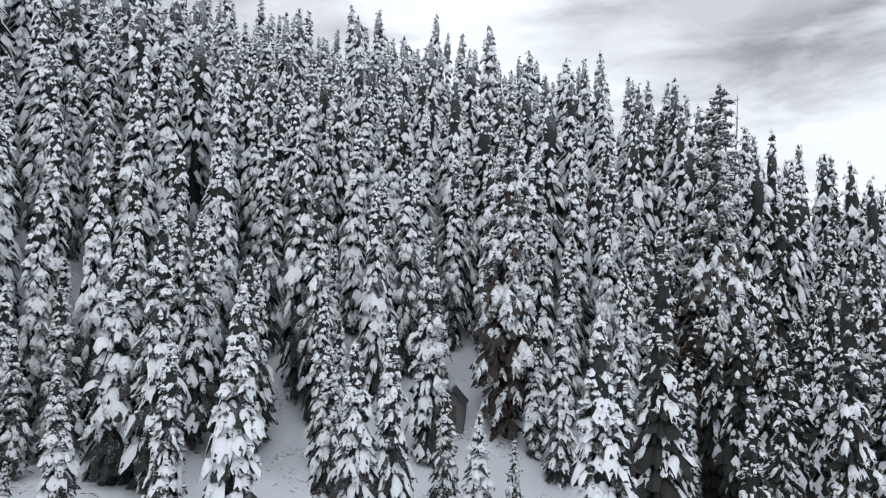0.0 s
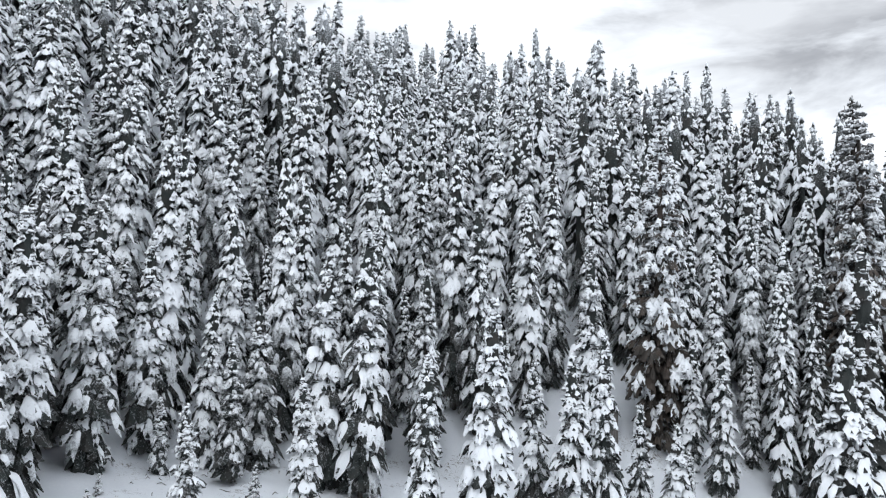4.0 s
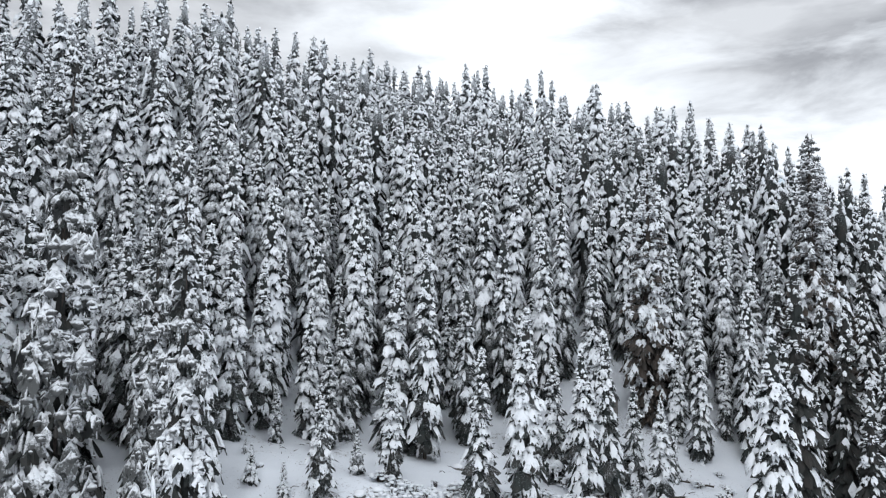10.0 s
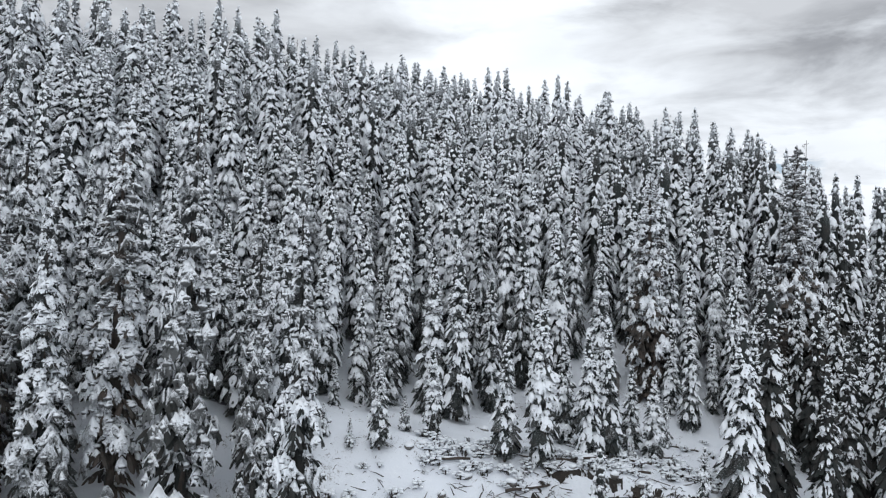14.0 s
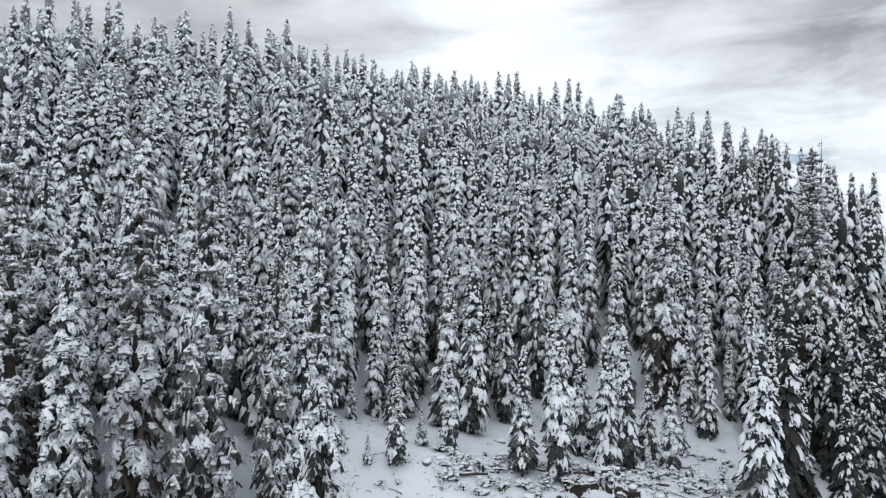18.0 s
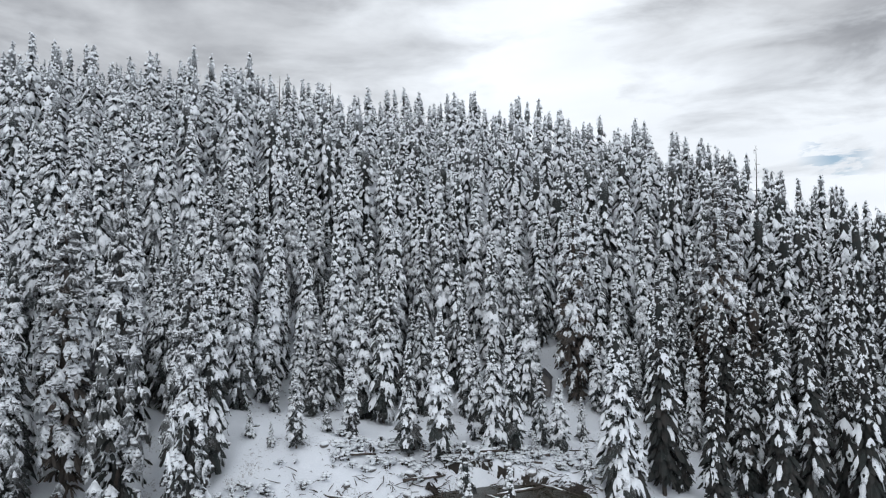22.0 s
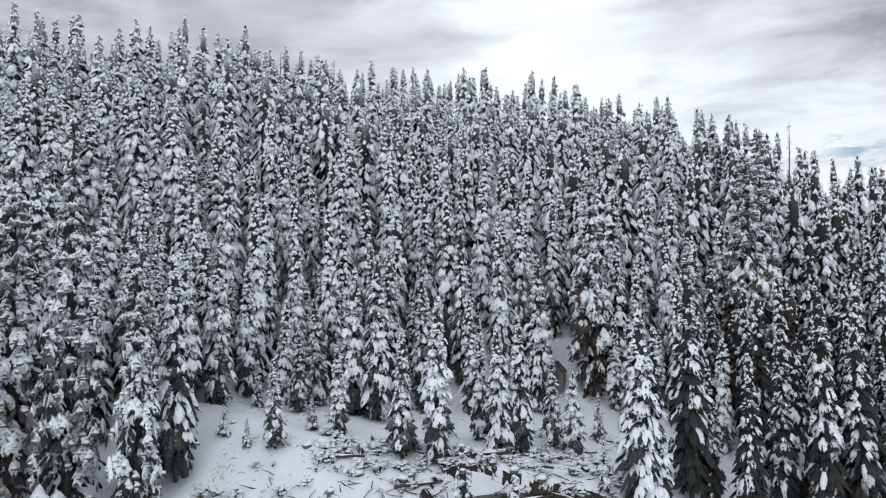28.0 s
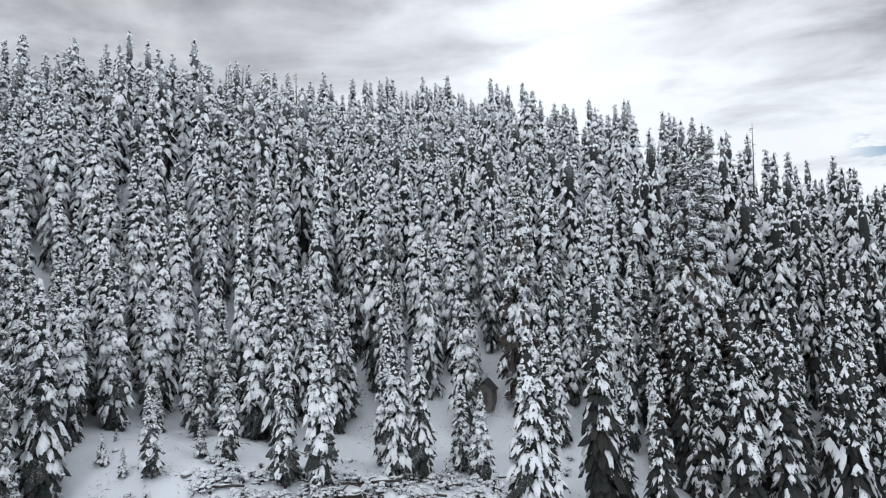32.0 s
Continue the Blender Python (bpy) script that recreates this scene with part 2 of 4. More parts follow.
# ---- mesh helpers ----
def mesh_of(name, verts, faces, mats, index=None, smooth=True):
    me = bpy.data.meshes.new(name)
    me.from_pydata(verts, [], faces)
    for m in mats:
        me.materials.append(m)
    if index is not None:
        me.polygons.foreach_set("material_index", np.asarray(index, dtype=np.int32))
    me.polygons.foreach_set("use_smooth", np.full(len(me.polygons), smooth, dtype=bool))
    me.update()
    return me


def part_of(name, me, parent, label=""):
    ob = new(name, me)
    ob.parent = parent
    return tagged(ob, label) if label else ob


class Soup:
    """Gathers small pieces of one mesh."""

    def __init__(self):
        self.v, self.f, self.n = [], [], 0

    def add(self, verts, faces):
        self.v.append(np.asarray(verts, float))
        self.f.extend([tuple(i + self.n for i in f) for f in faces])
        self.n += len(verts)

    def verts(self):
        return np.concatenate(self.v).tolist()


def ico(times):
    bm = bmesh.new()
    bmesh.ops.create_icosphere(bm, subdivisions=times, radius=1.0)
    v = np.array([p.co[:] for p in bm.verts])
    f = [tuple(p.index for p in q.verts) for q in bm.faces]
    bm.free()
    return v, f


BALLS = {0: (np.array([(1, 0, 0), (0, 1, 0), (-1, 0, 0), (0, -1, 0), (0, 0, 1), (0, 0, -1)], float),
             [(0, 1, 4), (1, 2, 4), (2, 3, 4), (3, 0, 4), (1, 0, 5), (2, 1, 5), (3, 2, 5), (0, 3, 5)]),
         1: ico(1), 2: ico(2)}


def tube(soup, points, radii, sides=6):
    """A closed tube through the points."""
    points = [np.asarray(p, float) for p in points]
    rings = []
    for i, (p, r) in enumerate(zip(points, radii)):
        way = points[min(i + 1, len(points) - 1)] - points[max(i - 1, 0)]
        way /= np.linalg.norm(way) + 1e-9
        side = np.cross(way, (0.3, 0.9, 0.1) if abs(way[2]) > 0.8 else (0, 0, 1))
        side /= np.linalg.norm(side) + 1e-9
        over = np.cross(side, way)
        ang = np.arange(sides) * 2 * np.pi / sides
        rings.append(p + r * (np.cos(ang)[:, None] * side + np.sin(ang)[:, None] * over))
    faces = []
    for i in range(len(rings) - 1):
        for j in range(sides):
            k = (j + 1) % sides
            faces.append((i * sides + j, i * sides + k, (i + 1) * sides + k, (i + 1) * sides + j))
    faces.append(tuple(range(sides))[::-1])
    faces.append(tuple((len(rings) - 1) * sides + j for j in range(sides)))
    soup.add(np.concatenate(rings), faces)


# ---- the lie of the land ----
def smooth_step(a, b, x):
    t = np.clip((x - a) / (b - a), 0, 1)
    return t * t * (3 - 2 * t)


POOL = (-0.4, 31.6, -2.5)


def creek_line(x):
    return 31.4 + 0.17 * x + 0.8 * np.sin(x * 0.23 + 0.6)


def creek_half(x):
    """Half the creek's width: a brook that opens into a pool."""
    return 1.1 + 0.25 * np.sin(x * 0.9)


def ground(x, y):
    """Height of the snow: a valley floor that falls to the right, and a long wooded hillside behind it."""
    x, y = np.asarray(x, float), np.asarray(y, float)
    floor = -0.3 - 0.15 * np.clip(x, -90, 25) - 0.33 * np.clip(x - 25, 0, 45)
    foot = 60 + 0.62 * np.clip(x + 20, -32, 0)
    crest = 190 - 0.55 * np.clip(x, 0, 50) - 0.35 * np.clip(x, -60, 0) - 0.9 * np.clip(x + 60, -160, 0)
    share = 1 - 0.0056 * np.clip(x - 44, 0, 90) - 0.0013 * np.clip(-x - 30, 0, 60) + 0.0018 * np.clip(-x - 100, 0, 90)
    d = np.minimum(y, crest) - foot
    up = np.where(d < 55, 0.74 * d, 40.7 + 0.33 * (d - 55))
    up = np.where(d < 6, 0.74 * np.square(np.clip(d + 6, 0, 12)) / 24, up)
    past = np.clip(y - crest, 0, 400)
    up = up * share - 0.22 * past
    right = smooth_step(9, 20, x)
    dip = -(6.3 + 2.5 * right) * smooth_step(0, 1, (38.5 + 18.5 * right - y) / (12 + 15 * right)) - 0.12 * np.clip(-x - 25, 0, 40) * smooth_step(38, 28, y)
    bumps = 0.30 * np.sin(x * 0.31 + 1.3 * np.sin(y * 0.17)) * np.sin(y * 0.27 + 0.8) + 0.12 * np.sin(x * 0.9 + y * 0.6) * np.sin(y * 0.8 - x * 0.3)
    bed = -0.95 * np.exp(-np.power((y - creek_line(x)) / creek_half(x), 4)) * smooth_step(4, 0, x) * smooth_step(-44, -34, x)
    lumps = (0.16 * np.sin(x * 2.1 + 1.7 * np.sin(y * 1.3)) * np.sin(y * 2.4 + 1.1 * np.sin(x * 1.7)) + 0.07 * np.sin(x * 4.3 + y * 2.2) * np.sin(y * 5.1 - x * 1.4)) * smooth_step(46, 38, y) * smooth_step(16, 26, y) * (np.abs(x) < 70)
    z = floor + up + dip + bumps + bed + lumps
    # the pool at the end of the brook
    ring = np.sqrt(np.square((x - POOL[0]) / 7.6) + np.square((y - POOL[1]) / 4.5)) + 0.08 * np.sin(3 * np.arctan2(y - POOL[1], x - POOL[0]) + 1) + 0.05 * np.sin(x * 1.7) * np.sin(y * 2.1)
    sink = smooth_step(1.25, 0.9, ring)
    return z * (1 - sink) + (POOL[2] - 0.45) * sink


def z_at(x, y):
    return float(ground(x, y))


def land():
    """One sheet to the horizon, fine in the valley and coarse far off."""
    xs = np.concatenate([np.linspace(-1600, -240, 8), np.linspace(-220, -64, 40), np.linspace(-62, 62, 156), np.linspace(66, 220, 40), np.linspace(240, 1600, 8)])
    ys = np.concatenate([np.linspace(-900, -70, 6), np.linspace(-60, 8, 18), np.linspace(9, 72, 106), np.linspace(74, 240, 64), np.linspace(260, 2200, 9)])
    gx, gy = np.meshgrid(xs, ys)
    gz = ground(gx, gy)
    v = np.stack([gx, gy, gz], -1).reshape(-1, 3)
    nx = len(xs)
    f = [(j * nx + i, j * nx + i + 1, (j + 1) * nx + i + 1, (j + 1) * nx + i) for j in range(len(ys) - 1) for i in range(nx - 1)]
    ob = new("ground", mesh_of("ground", v.tolist(), f, [GROUND_SNOW]))
    return tagged(ob, "snow-covered valley floor and steep wooded hillside", "ground", kind="structure")


land()


# ---- spruces ----
def crown_width(t, full):
    """Share of the full radius at the height t of the crown (0 foot, 1 tip)."""
    return np.clip(0.55 + t / 0.16 * 0.45, 0, 1) * (0.09 + 0.91 * np.clip(1 - t, 0, 1) ** full)


def spruce_meshes(seed, tall, wide, gap, around, lump, fingers, bare=0.05, full=0.85, load=1.0, rows=3, heap=0.2, low=0.15, sagging=1.0):
    """Trunk, boughs and snow of one spruce, foot at the origin. Each bough ends in drooping fingers that carry snow."""
    rng = np.random.default_rng(seed)
    wood, leaf, snow = Soup(), Soup(), Soup()
    bend = rng.normal(0, 0.010 * tall, 2)
    lobes = rng.uniform(0.82, 1.12, 9)

    def axis(z):
        t = np.clip(z / tall, 0, 1)
        return np.array([bend[0] * t * t, bend[1] * t * t, z])

    tube(wood, [axis(z) for z in (-1.2, 0.3, tall * 0.3, tall * 0.65, tall * 0.985)], [0.014 * tall, 0.0105 * tall, 0.0085 * tall, 0.005 * tall, 0.0012 * tall], 7)
    # ragged dark heart of the crown
    rings, sides = max(6, int(tall / (gap * 2.0))), 7
    hv, hf = [], []
    for i in range(rings + 1):
        t = i / rings
        z = tall * (bare + (0.97 - bare) * t)
        ang = np.arange(sides) * 2 * np.pi / sides + rng.uniform(0, 1)
        r = wide * crown_width(t, full) * rng.uniform(*((0.05, 0.24) if lump == 2 else (0.42, 0.78) if t > 0.8 else (0.14, 0.46) if rows > 2 else (0.06, 0.34)), sides)
        hv.append(axis(z) + np.stack([r * np.cos(ang), r * np.sin(ang), rng.uniform(-0.5, 0.3, sides)], -1))
    for i in range(rings):
        for j in range(sides):
            k = (j + 1) % sides
            hf.append((i * sides + j, i * sides + k, (i + 1) * sides + k, (i + 1) * sides + j))
    leaf.add(np.concatenate(hv), hf)
    nl, nw = {0: (3, 3), 1: (4, 4), 2: (6, 5)}[lump]
    pad_f = [(i * nw + k, i * nw + k + 1, (i + 1) * nw + k + 1, (i + 1) * nw + k) for i in range(nl - 1) for k in range(nw - 1)]
    cross = np.linspace(-1, 1, nw)
    z = tall * bare
    while z < tall * 0.985:
        t = (z / tall - bare) / (1 - bare)
        swell = np.interp(t * 8, range(9), lobes)
        count = max(4, int(round(around * (0.5 + 0.5 * (1 - t)) + rng.uniform(-0.5, 0.5))))
        turn0 = rng.uniform(0, 6.28)
        for j in range(count):
            a0 = turn0 + j * 6.283 / count + rng.uniform(-0.35, 0.35)
            reach = max(0.25, wide * swell * crown_width(t, full) * rng.uniform(0.68, 1.2))
            zz = z + rng.uniform(-0.9, 0.9) * gap
            droop = (rng.uniform(0.5, 0.95) + 0.2 * (1 - t)) * (1 - 0.72 * max(t, 0.0) ** 2.5) * sagging
            n = fingers if rng.uniform() < fingers % 1 or fingers % 1 == 0 else int(fingers)
            n = int(np.ceil(n)) if reach > 0.7 else 1
            twiggy = lump == 2 and reach > 1.1
            n = int(3 + reach * 1.9) if twiggy else n
            for i in range(n):
                off = 0.0 if n == 1 else (i - (n - 1) / 2) * rng.uniform(0.34, 0.5)
                share = rng.uniform(0.35, 0.5)
                if twiggy:
                    off = (1 - 2 * (i % 2)) * rng.uniform(0.15, 1.0) if i else 0.0
                a = a0 + off
                long = reach * (share if twiggy else (1 - 0.35 * abs(off)) * rng.uniform(0.85, 1.08))
                sag = droop * rng.uniform(0.85, 1.2)
                out, side = np.array([np.cos(a), np.sin(a), 0]), np.array([-np.sin(a), np.cos(a), 0])
                base = axis(zz)
                if twiggy:
                    # twigs that leave the bough one after another
                    at = (0.12 + 0.6 * i / (n - 1)) * (0.9 if i else 1.0) + (0.55 if i == 0 else 0.0)
                    base = base + np.array([np.cos(a0), np.sin(a0), 0]) * reach * at + np.array([0, 0, reach * (0.14 * at - 0.75 * droop * at * at)])

                def spot(s):
                    return base + out * long * s * (1 - 0.14 * s * sag) + np.array([0, 0, long * (0.14 * s - sag * s * s)])

                span = np.clip(long * rng.uniform(0.13, 0.22), 0.10, 0.40)
                ss, ww = ((0.25, 0.62, 0.88, 1.06), (0.5, 1.0, 0.9, 0.1)) if rows > 2 else ((0.3, 0.8, 1.06), (0.7, 1.0, 0.15)) if rows > 1 else ((0.4, 1.0), (1.0, 0.5))
                strip = []
                for s_, w_ in zip(ss, ww):
                    p = spot(s_)
                    dl, dr = span * w_ * rng.uniform(0.7, 1.35), span * w_ * rng.uniform(0.7, 1.35)
                    strip.append((p - side * dl - np.array([0, 0, dl * rng.uniform(0.7, 1.6)]), p, p + side * dr - np.array([0, 0, dr * rng.uniform(0.7, 1.6)])))
                v, f = [q for row in strip for q in row], []
                for q in range(len(strip) - 1):
                    f += [(3 * q, 3 * q + 1, 3 * q + 4, 3 * q + 3), (3 * q + 1, 3 * q + 2, 3 * q + 5, 3 * q + 4)]
                leaf.add(v, f)
                # a pad of snow bent over the finger, with a torn edge
                if rng.uniform() < load * (0.95 if t > 0.45 else low + (0.95 - low) * t / 0.45):
                    ends = [(rng.uniform(0.50, 0.72), rng.uniform(0.92, 1.12))]
                    if rng.uniform() < (0.45 if lump < 2 else 0.75):
                        ends.append((rng.uniform(0.16, 0.32), rng.uniform(0.42, 0.6)))
                    for s0, s1 in ends:
                        half = np.clip(long * heap * (2.4 if twiggy else 1.0) * rng.lognormal(0, 0.35), 0.11 + 0.07 * (t > 0.8), 0.42 if lump < 2 else 0.5)
                        thick = half * rng.uniform(0.7, 1.15)
                        v = []
                        for q in range(nl):
                            k = q / (nl - 1)
                            p = spot(s0 + (s1 - s0) * k)
                            w = half * (0.25 + 1.0 * np.sin(0.45 + 2.35 * k) * rng.uniform(0.7, 1.3))
                            rise = thick * (np.sin(0.3 + 2.6 * k) + rng.uniform(-0.25, 0.4))
                            lift = rise * (1 - 0.8 * cross ** 2) - w * 0.75 * np.abs(cross) * rng.uniform(0.5, 1.5, nw) + rng.uniform(-0.2, 0.2, nw) * thick
                            if q == nl - 1:
                                lift = lift - thick * rng.uniform(0.4, 1.2, nw)
                            v.append(p + np.outer(cross * w * rng.uniform(0.8, 1.2, nw), side) + np.outer(lift, (0, 0, 1)) + np.outer(rng.uniform(-0.12, 0.12, nw) * long * (s1 - s0), out))
                        snow.add(np.concatenate(v), pad_f)
                    for _ in range(2 if twiggy else 1 if lump and rng.uniform() < 0.55 else 0):
                        b = BALLS[1][0] * (1 + rng.uniform(-0.35, 0.35, (12, 1))) * np.array([1.0, 1.0, 0.7]) * (rng.uniform(0.12, 0.33) if twiggy else rng.uniform(0.10, 0.24))
                        snow.add(b + spot(rng.uniform(0.35, 1.02)) + side * rng.uniform(-1, 1) * span, BALLS[1][1])
        z += gap * rng.uniform(0.8, 1.2) * (1 - 0.62 * t ** 3)
    b = BALLS[1][0] * np.array([0.13, 0.13, 0.42]) + axis(tall * 0.98)
    snow.add(b, BALLS[1][1])
    tube(leaf, [axis(tall * 0.96), axis(tall)], [0.22, 0.03], 5)
    return wood, leaf, snow


def spruce_model(seed, label, needles=None, **shape):
    wood, leaf, snow = spruce_meshes(seed, **shape)
    tree = tagged(new("spruce_tree"), label, "tree")
    part_of("trunk", mesh_of("trunk", wood.verts(), wood.f, [BARK]), tree, "dark scaly bark trunk")
    part_of("crown", mesh_of("crown", leaf.verts(), leaf.f, [needles or NEEDLES], smooth=False), tree, "drooping dark needle boughs dusted with frost")
    load = part_of("snow_load", mesh_of("snow_load", snow.verts(), snow.f, [BOUGH_SNOW]), tree, "soft white snow clumps on the boughs")
    tagged(load, kind="stuff")
    return tree


GREEN_LABEL = "tall narrow spruce laden with snow on the slope"
NEAR_LABEL = "snow-laden spruce with drooping boughs beside the clearing"
BROWN_LABEL = "old spruce with bare brown lower boughs and snow"
SMALL_LABEL = "small young spruce bent under fresh snow"
DIM_LABEL = "dull dark spruce with patchy snow on its boughs"
HOLLOW_LABEL = "dark brown spruce nearly bare of snow in the shade"
MODELS = {
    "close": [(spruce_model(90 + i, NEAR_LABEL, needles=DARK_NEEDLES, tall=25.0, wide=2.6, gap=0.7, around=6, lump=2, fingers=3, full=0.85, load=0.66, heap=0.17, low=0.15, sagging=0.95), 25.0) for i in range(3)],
    "close_brown": [(spruce_model(95, BROWN_LABEL, needles=BROWN, tall=25.0, wide=2.8, gap=0.7, around=6, lump=2, fingers=3, full=0.75, load=0.58, heap=0.14, low=0.05, sagging=0.9), 25.0)],
    "near": [(spruce_model(100 + i, NEAR_LABEL, tall=16.0, wide=2.35 + 0.2 * (i % 3), gap=0.5, around=6, lump=1, fingers=2.5, full=0.8, bare=(0.03, 0.09)[i % 2], load=(0.95, 0.8, 0.88, 0.7)[i], heap=0.17, low=0.12, sagging=0.9), 16.0) for i in range(4)],
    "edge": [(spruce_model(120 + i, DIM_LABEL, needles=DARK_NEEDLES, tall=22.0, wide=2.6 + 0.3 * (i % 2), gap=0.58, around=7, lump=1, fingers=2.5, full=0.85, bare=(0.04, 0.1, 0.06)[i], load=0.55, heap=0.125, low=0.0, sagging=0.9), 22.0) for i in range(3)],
    "mid": [(spruce_model(200 + i, GREEN_LABEL, tall=22.0, wide=2.45 + 0.3 * (i % 3), gap=0.64, around=6, lump=0, fingers=2.2, full=0.66 + 0.05 * (i % 3), rows=1, load=(0.98, 0.75, 0.9, 0.62, 1.0, 0.85, 0.7)[i], heap=0.175, low=0.12, sagging=1.0), 22.0) for i in range(7)],
    "brown": [(spruce_model(300 + i, BROWN_LABEL, needles=BROWN, tall=30.0, wide=4.0, gap=0.74, around=7, lump=2, fingers=3, bare=(0.03, 0.20)[i], full=0.55, load=0.4, heap=0.12, low=0.0, sagging=0.75), 30.0) for i in range(2)],
    "hollow": [(spruce_model(330, HOLLOW_LABEL, needles=BROWN, tall=18.0, wide=2.6, gap=0.7, around=7, lump=1, fingers=2.5, bare=0.06, full=0.5, load=0.18, heap=0.12, low=0.0, sagging=0.6), 18.0)],
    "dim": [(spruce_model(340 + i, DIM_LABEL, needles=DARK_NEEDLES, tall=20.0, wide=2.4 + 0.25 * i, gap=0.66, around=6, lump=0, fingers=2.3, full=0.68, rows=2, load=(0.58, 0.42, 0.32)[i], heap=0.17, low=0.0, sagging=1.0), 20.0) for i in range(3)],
    "high": [(spruce_model(350 + i, GREEN_LABEL, tall=20.0, wide=2.5 + 0.25 * (i % 3), gap=0.72, around=6, lump=0, fingers=1.9, full=0.68, rows=1, load=(1.0, 0.7, 0.9, 0.6, 0.95, 0.8)[i], heap=0.19, low=0.15, sagging=1.0), 20.0) for i in range(6)],
    "small": [(spruce_model(400 + i, SMALL_LABEL, tall=8.0, wide=1.6, gap=0.40, around=6, lump=1, fingers=2, full=0.8, bare=0.03), 8.0) for i in range(3)],
}
TREES = []
UNUSED = {id(m) for group in MODELS.values() for m, _ in group}


def spruce(kind, x, y, top, girth=1.0, group="spruces on the hillside"):
    """Stand one spruce with its tip at the height top."""
    z = z_at(x, y)
    tall = max(top - z, 0.8)
    pick = MODELS[kind][len(TREES) % len(MODELS[kind])]
    model, full = pick
    s = tall / full
    w = girth * s ** 0.7
    m = Matrix.Translation((x, y, z - 0.05)) @ Matrix.Rotation((len(TREES) * 2.399) % 6.283, 4, "Z") @ Matrix.Diagonal((w, w, s, 1))
    if id(model) in UNUSED:
        UNUSED.discard(id(model))
        model.matrix_basis = m
        tree = model
    else:
        tree = copy_thing(model, m)
        tree.matrix_basis = m
    tagged(tree, group=group)
    TREES.append((x, y))
    return tree


# the tall trees nearest the way
spruce("close", -40.4, 26.0, 34.8, 1.0, "spruces round the clearing")
spruce("close_brown", -47.4, 28.3, 33.0, 1.0, "spruces round the clearing")
spruce("close", -28.6, 15.6, 26.0, 0.9, "spruces round the clearing")
spruce("close", -34.8, 27.6, 25.6, 0.85, "spruces round the clearing")
spruce("close", -50.5, 22.5, 25.5, 0.95, "spruces round the clearing")
spruce("close_brown", -58.5, 28.0, 30.6, 1.0, "spruces round the clearing")
spruce("close", -58.8, 33.0, 35.2, 0.9, "spruces round the clearing")
spruce("close", -54.0, 36.0, 31.0, 0.85, "spruces round the clearing")
# old trees with bare brown boughs
spruce("brown", 12.7, 66.0, 34.8, 0.85)
spruce("brown", 36.4, 69.5, 37.9, 0.9)
spruce("brown", 42.3, 79.4, 43.0, 0.8)
spruce("brown", 40.5, 76.0, 36.0, 0.9)
# the edge of the clearing
for x, y, top in (
    (-34.4, 45.8, 23.9), (-24.2, 34.9, 11.3), (-24.4, 53.1, 16.9), (-25.3, 48.2, 13.9), (-18.9, 40.6, 12.1), (-15.9, 48.7, 21.9),
    (-19.0, 49.7, 20.7), (-11.5, 36.7, 14.1), (-7.8, 36.7, 17.4), (-3.3, 47.1, 12.6), (-1.3, 43.3, 13.7), (1.0, 44.0, 15.0),
    (4.7, 61.9, 22.3), (5.1, 48.7, 9.2), (7.3, 47.4, 8.2), (-15.9, 58.9, 23.4), (-32.6, 50.6, 21.7), (-11.1, 60.6, 18.8),
    (12.7, 35.9, 15.9),
):
    spruce("near", x, y, top, 1.0, "spruces round the clearing")
for x, y, top in ((-33.0, 31.5, 22.0), (-35.2, 38.6, 22.0), (-38.5, 36.5, 20.0), (-43.0, 34.0, 19.0), (-50.5, 24.0, 16.0)):
    spruce("near", x, y, top, 1.0, "spruces round the clearing")
# the shaded edge of the wood above the pool
for x, y, top in (
    (14.1, 36.8, 14.1), (20.2, 45.7, 21.9), (29.6, 66.9, 22.0), (22.6, 46.5, 9.4), (26.1, 43.9, 10.6), (31.9, 49.4, 13.4),
    (35.2, 46.1, 18.7), (41.1, 50.0, 17.8), (53.2, 65.3, 4.5), (53.2, 67.4, 10.6), (56.3, 62.4, 13.7), (64.9, 71.8, 20.0),
    (69.0, 74.8, 17.9),
):
    spruce("edge", x, y, top, 1.0, "spruces round the clearing")
# the lower slope
for x, y, top in (
    (-62.1, 69.0, 54.9), (-54.0, 63.6, 49.9), (-48.6, 64.8, 47.6), (-45.0, 74.4, 53.4), (-41.7, 69.4, 46.0), (-33.4, 68.7, 40.7),
    (-36.7, 73.4, 48.3), (-31.8, 77.1, 45.8), (-26.0, 72.1, 38.6), (-25.1, 89.2, 51.0), (-17.0, 96.3, 54.6), (-9.9, 86.6, 45.6),
    (-6.0, 92.1, 48.7), (-2.1, 88.3, 43.5), (1.8, 93.8, 47.9), (10.6, 93.3, 45.3), (5.2, 84.4, 39.3), (23.5, 95.8, 48.2),
    (26.4, 88.0, 39.6), (32.6, 96.6, 46.1), (17.1, 93.1, 44.0), (-67.0, 50.2, 42.0), (-66.7, 56.9, 47.0), (-63.4, 58.4, 47.8),
):
    spruce("mid", x, y, top, 1.0, "spruces on the hillside")
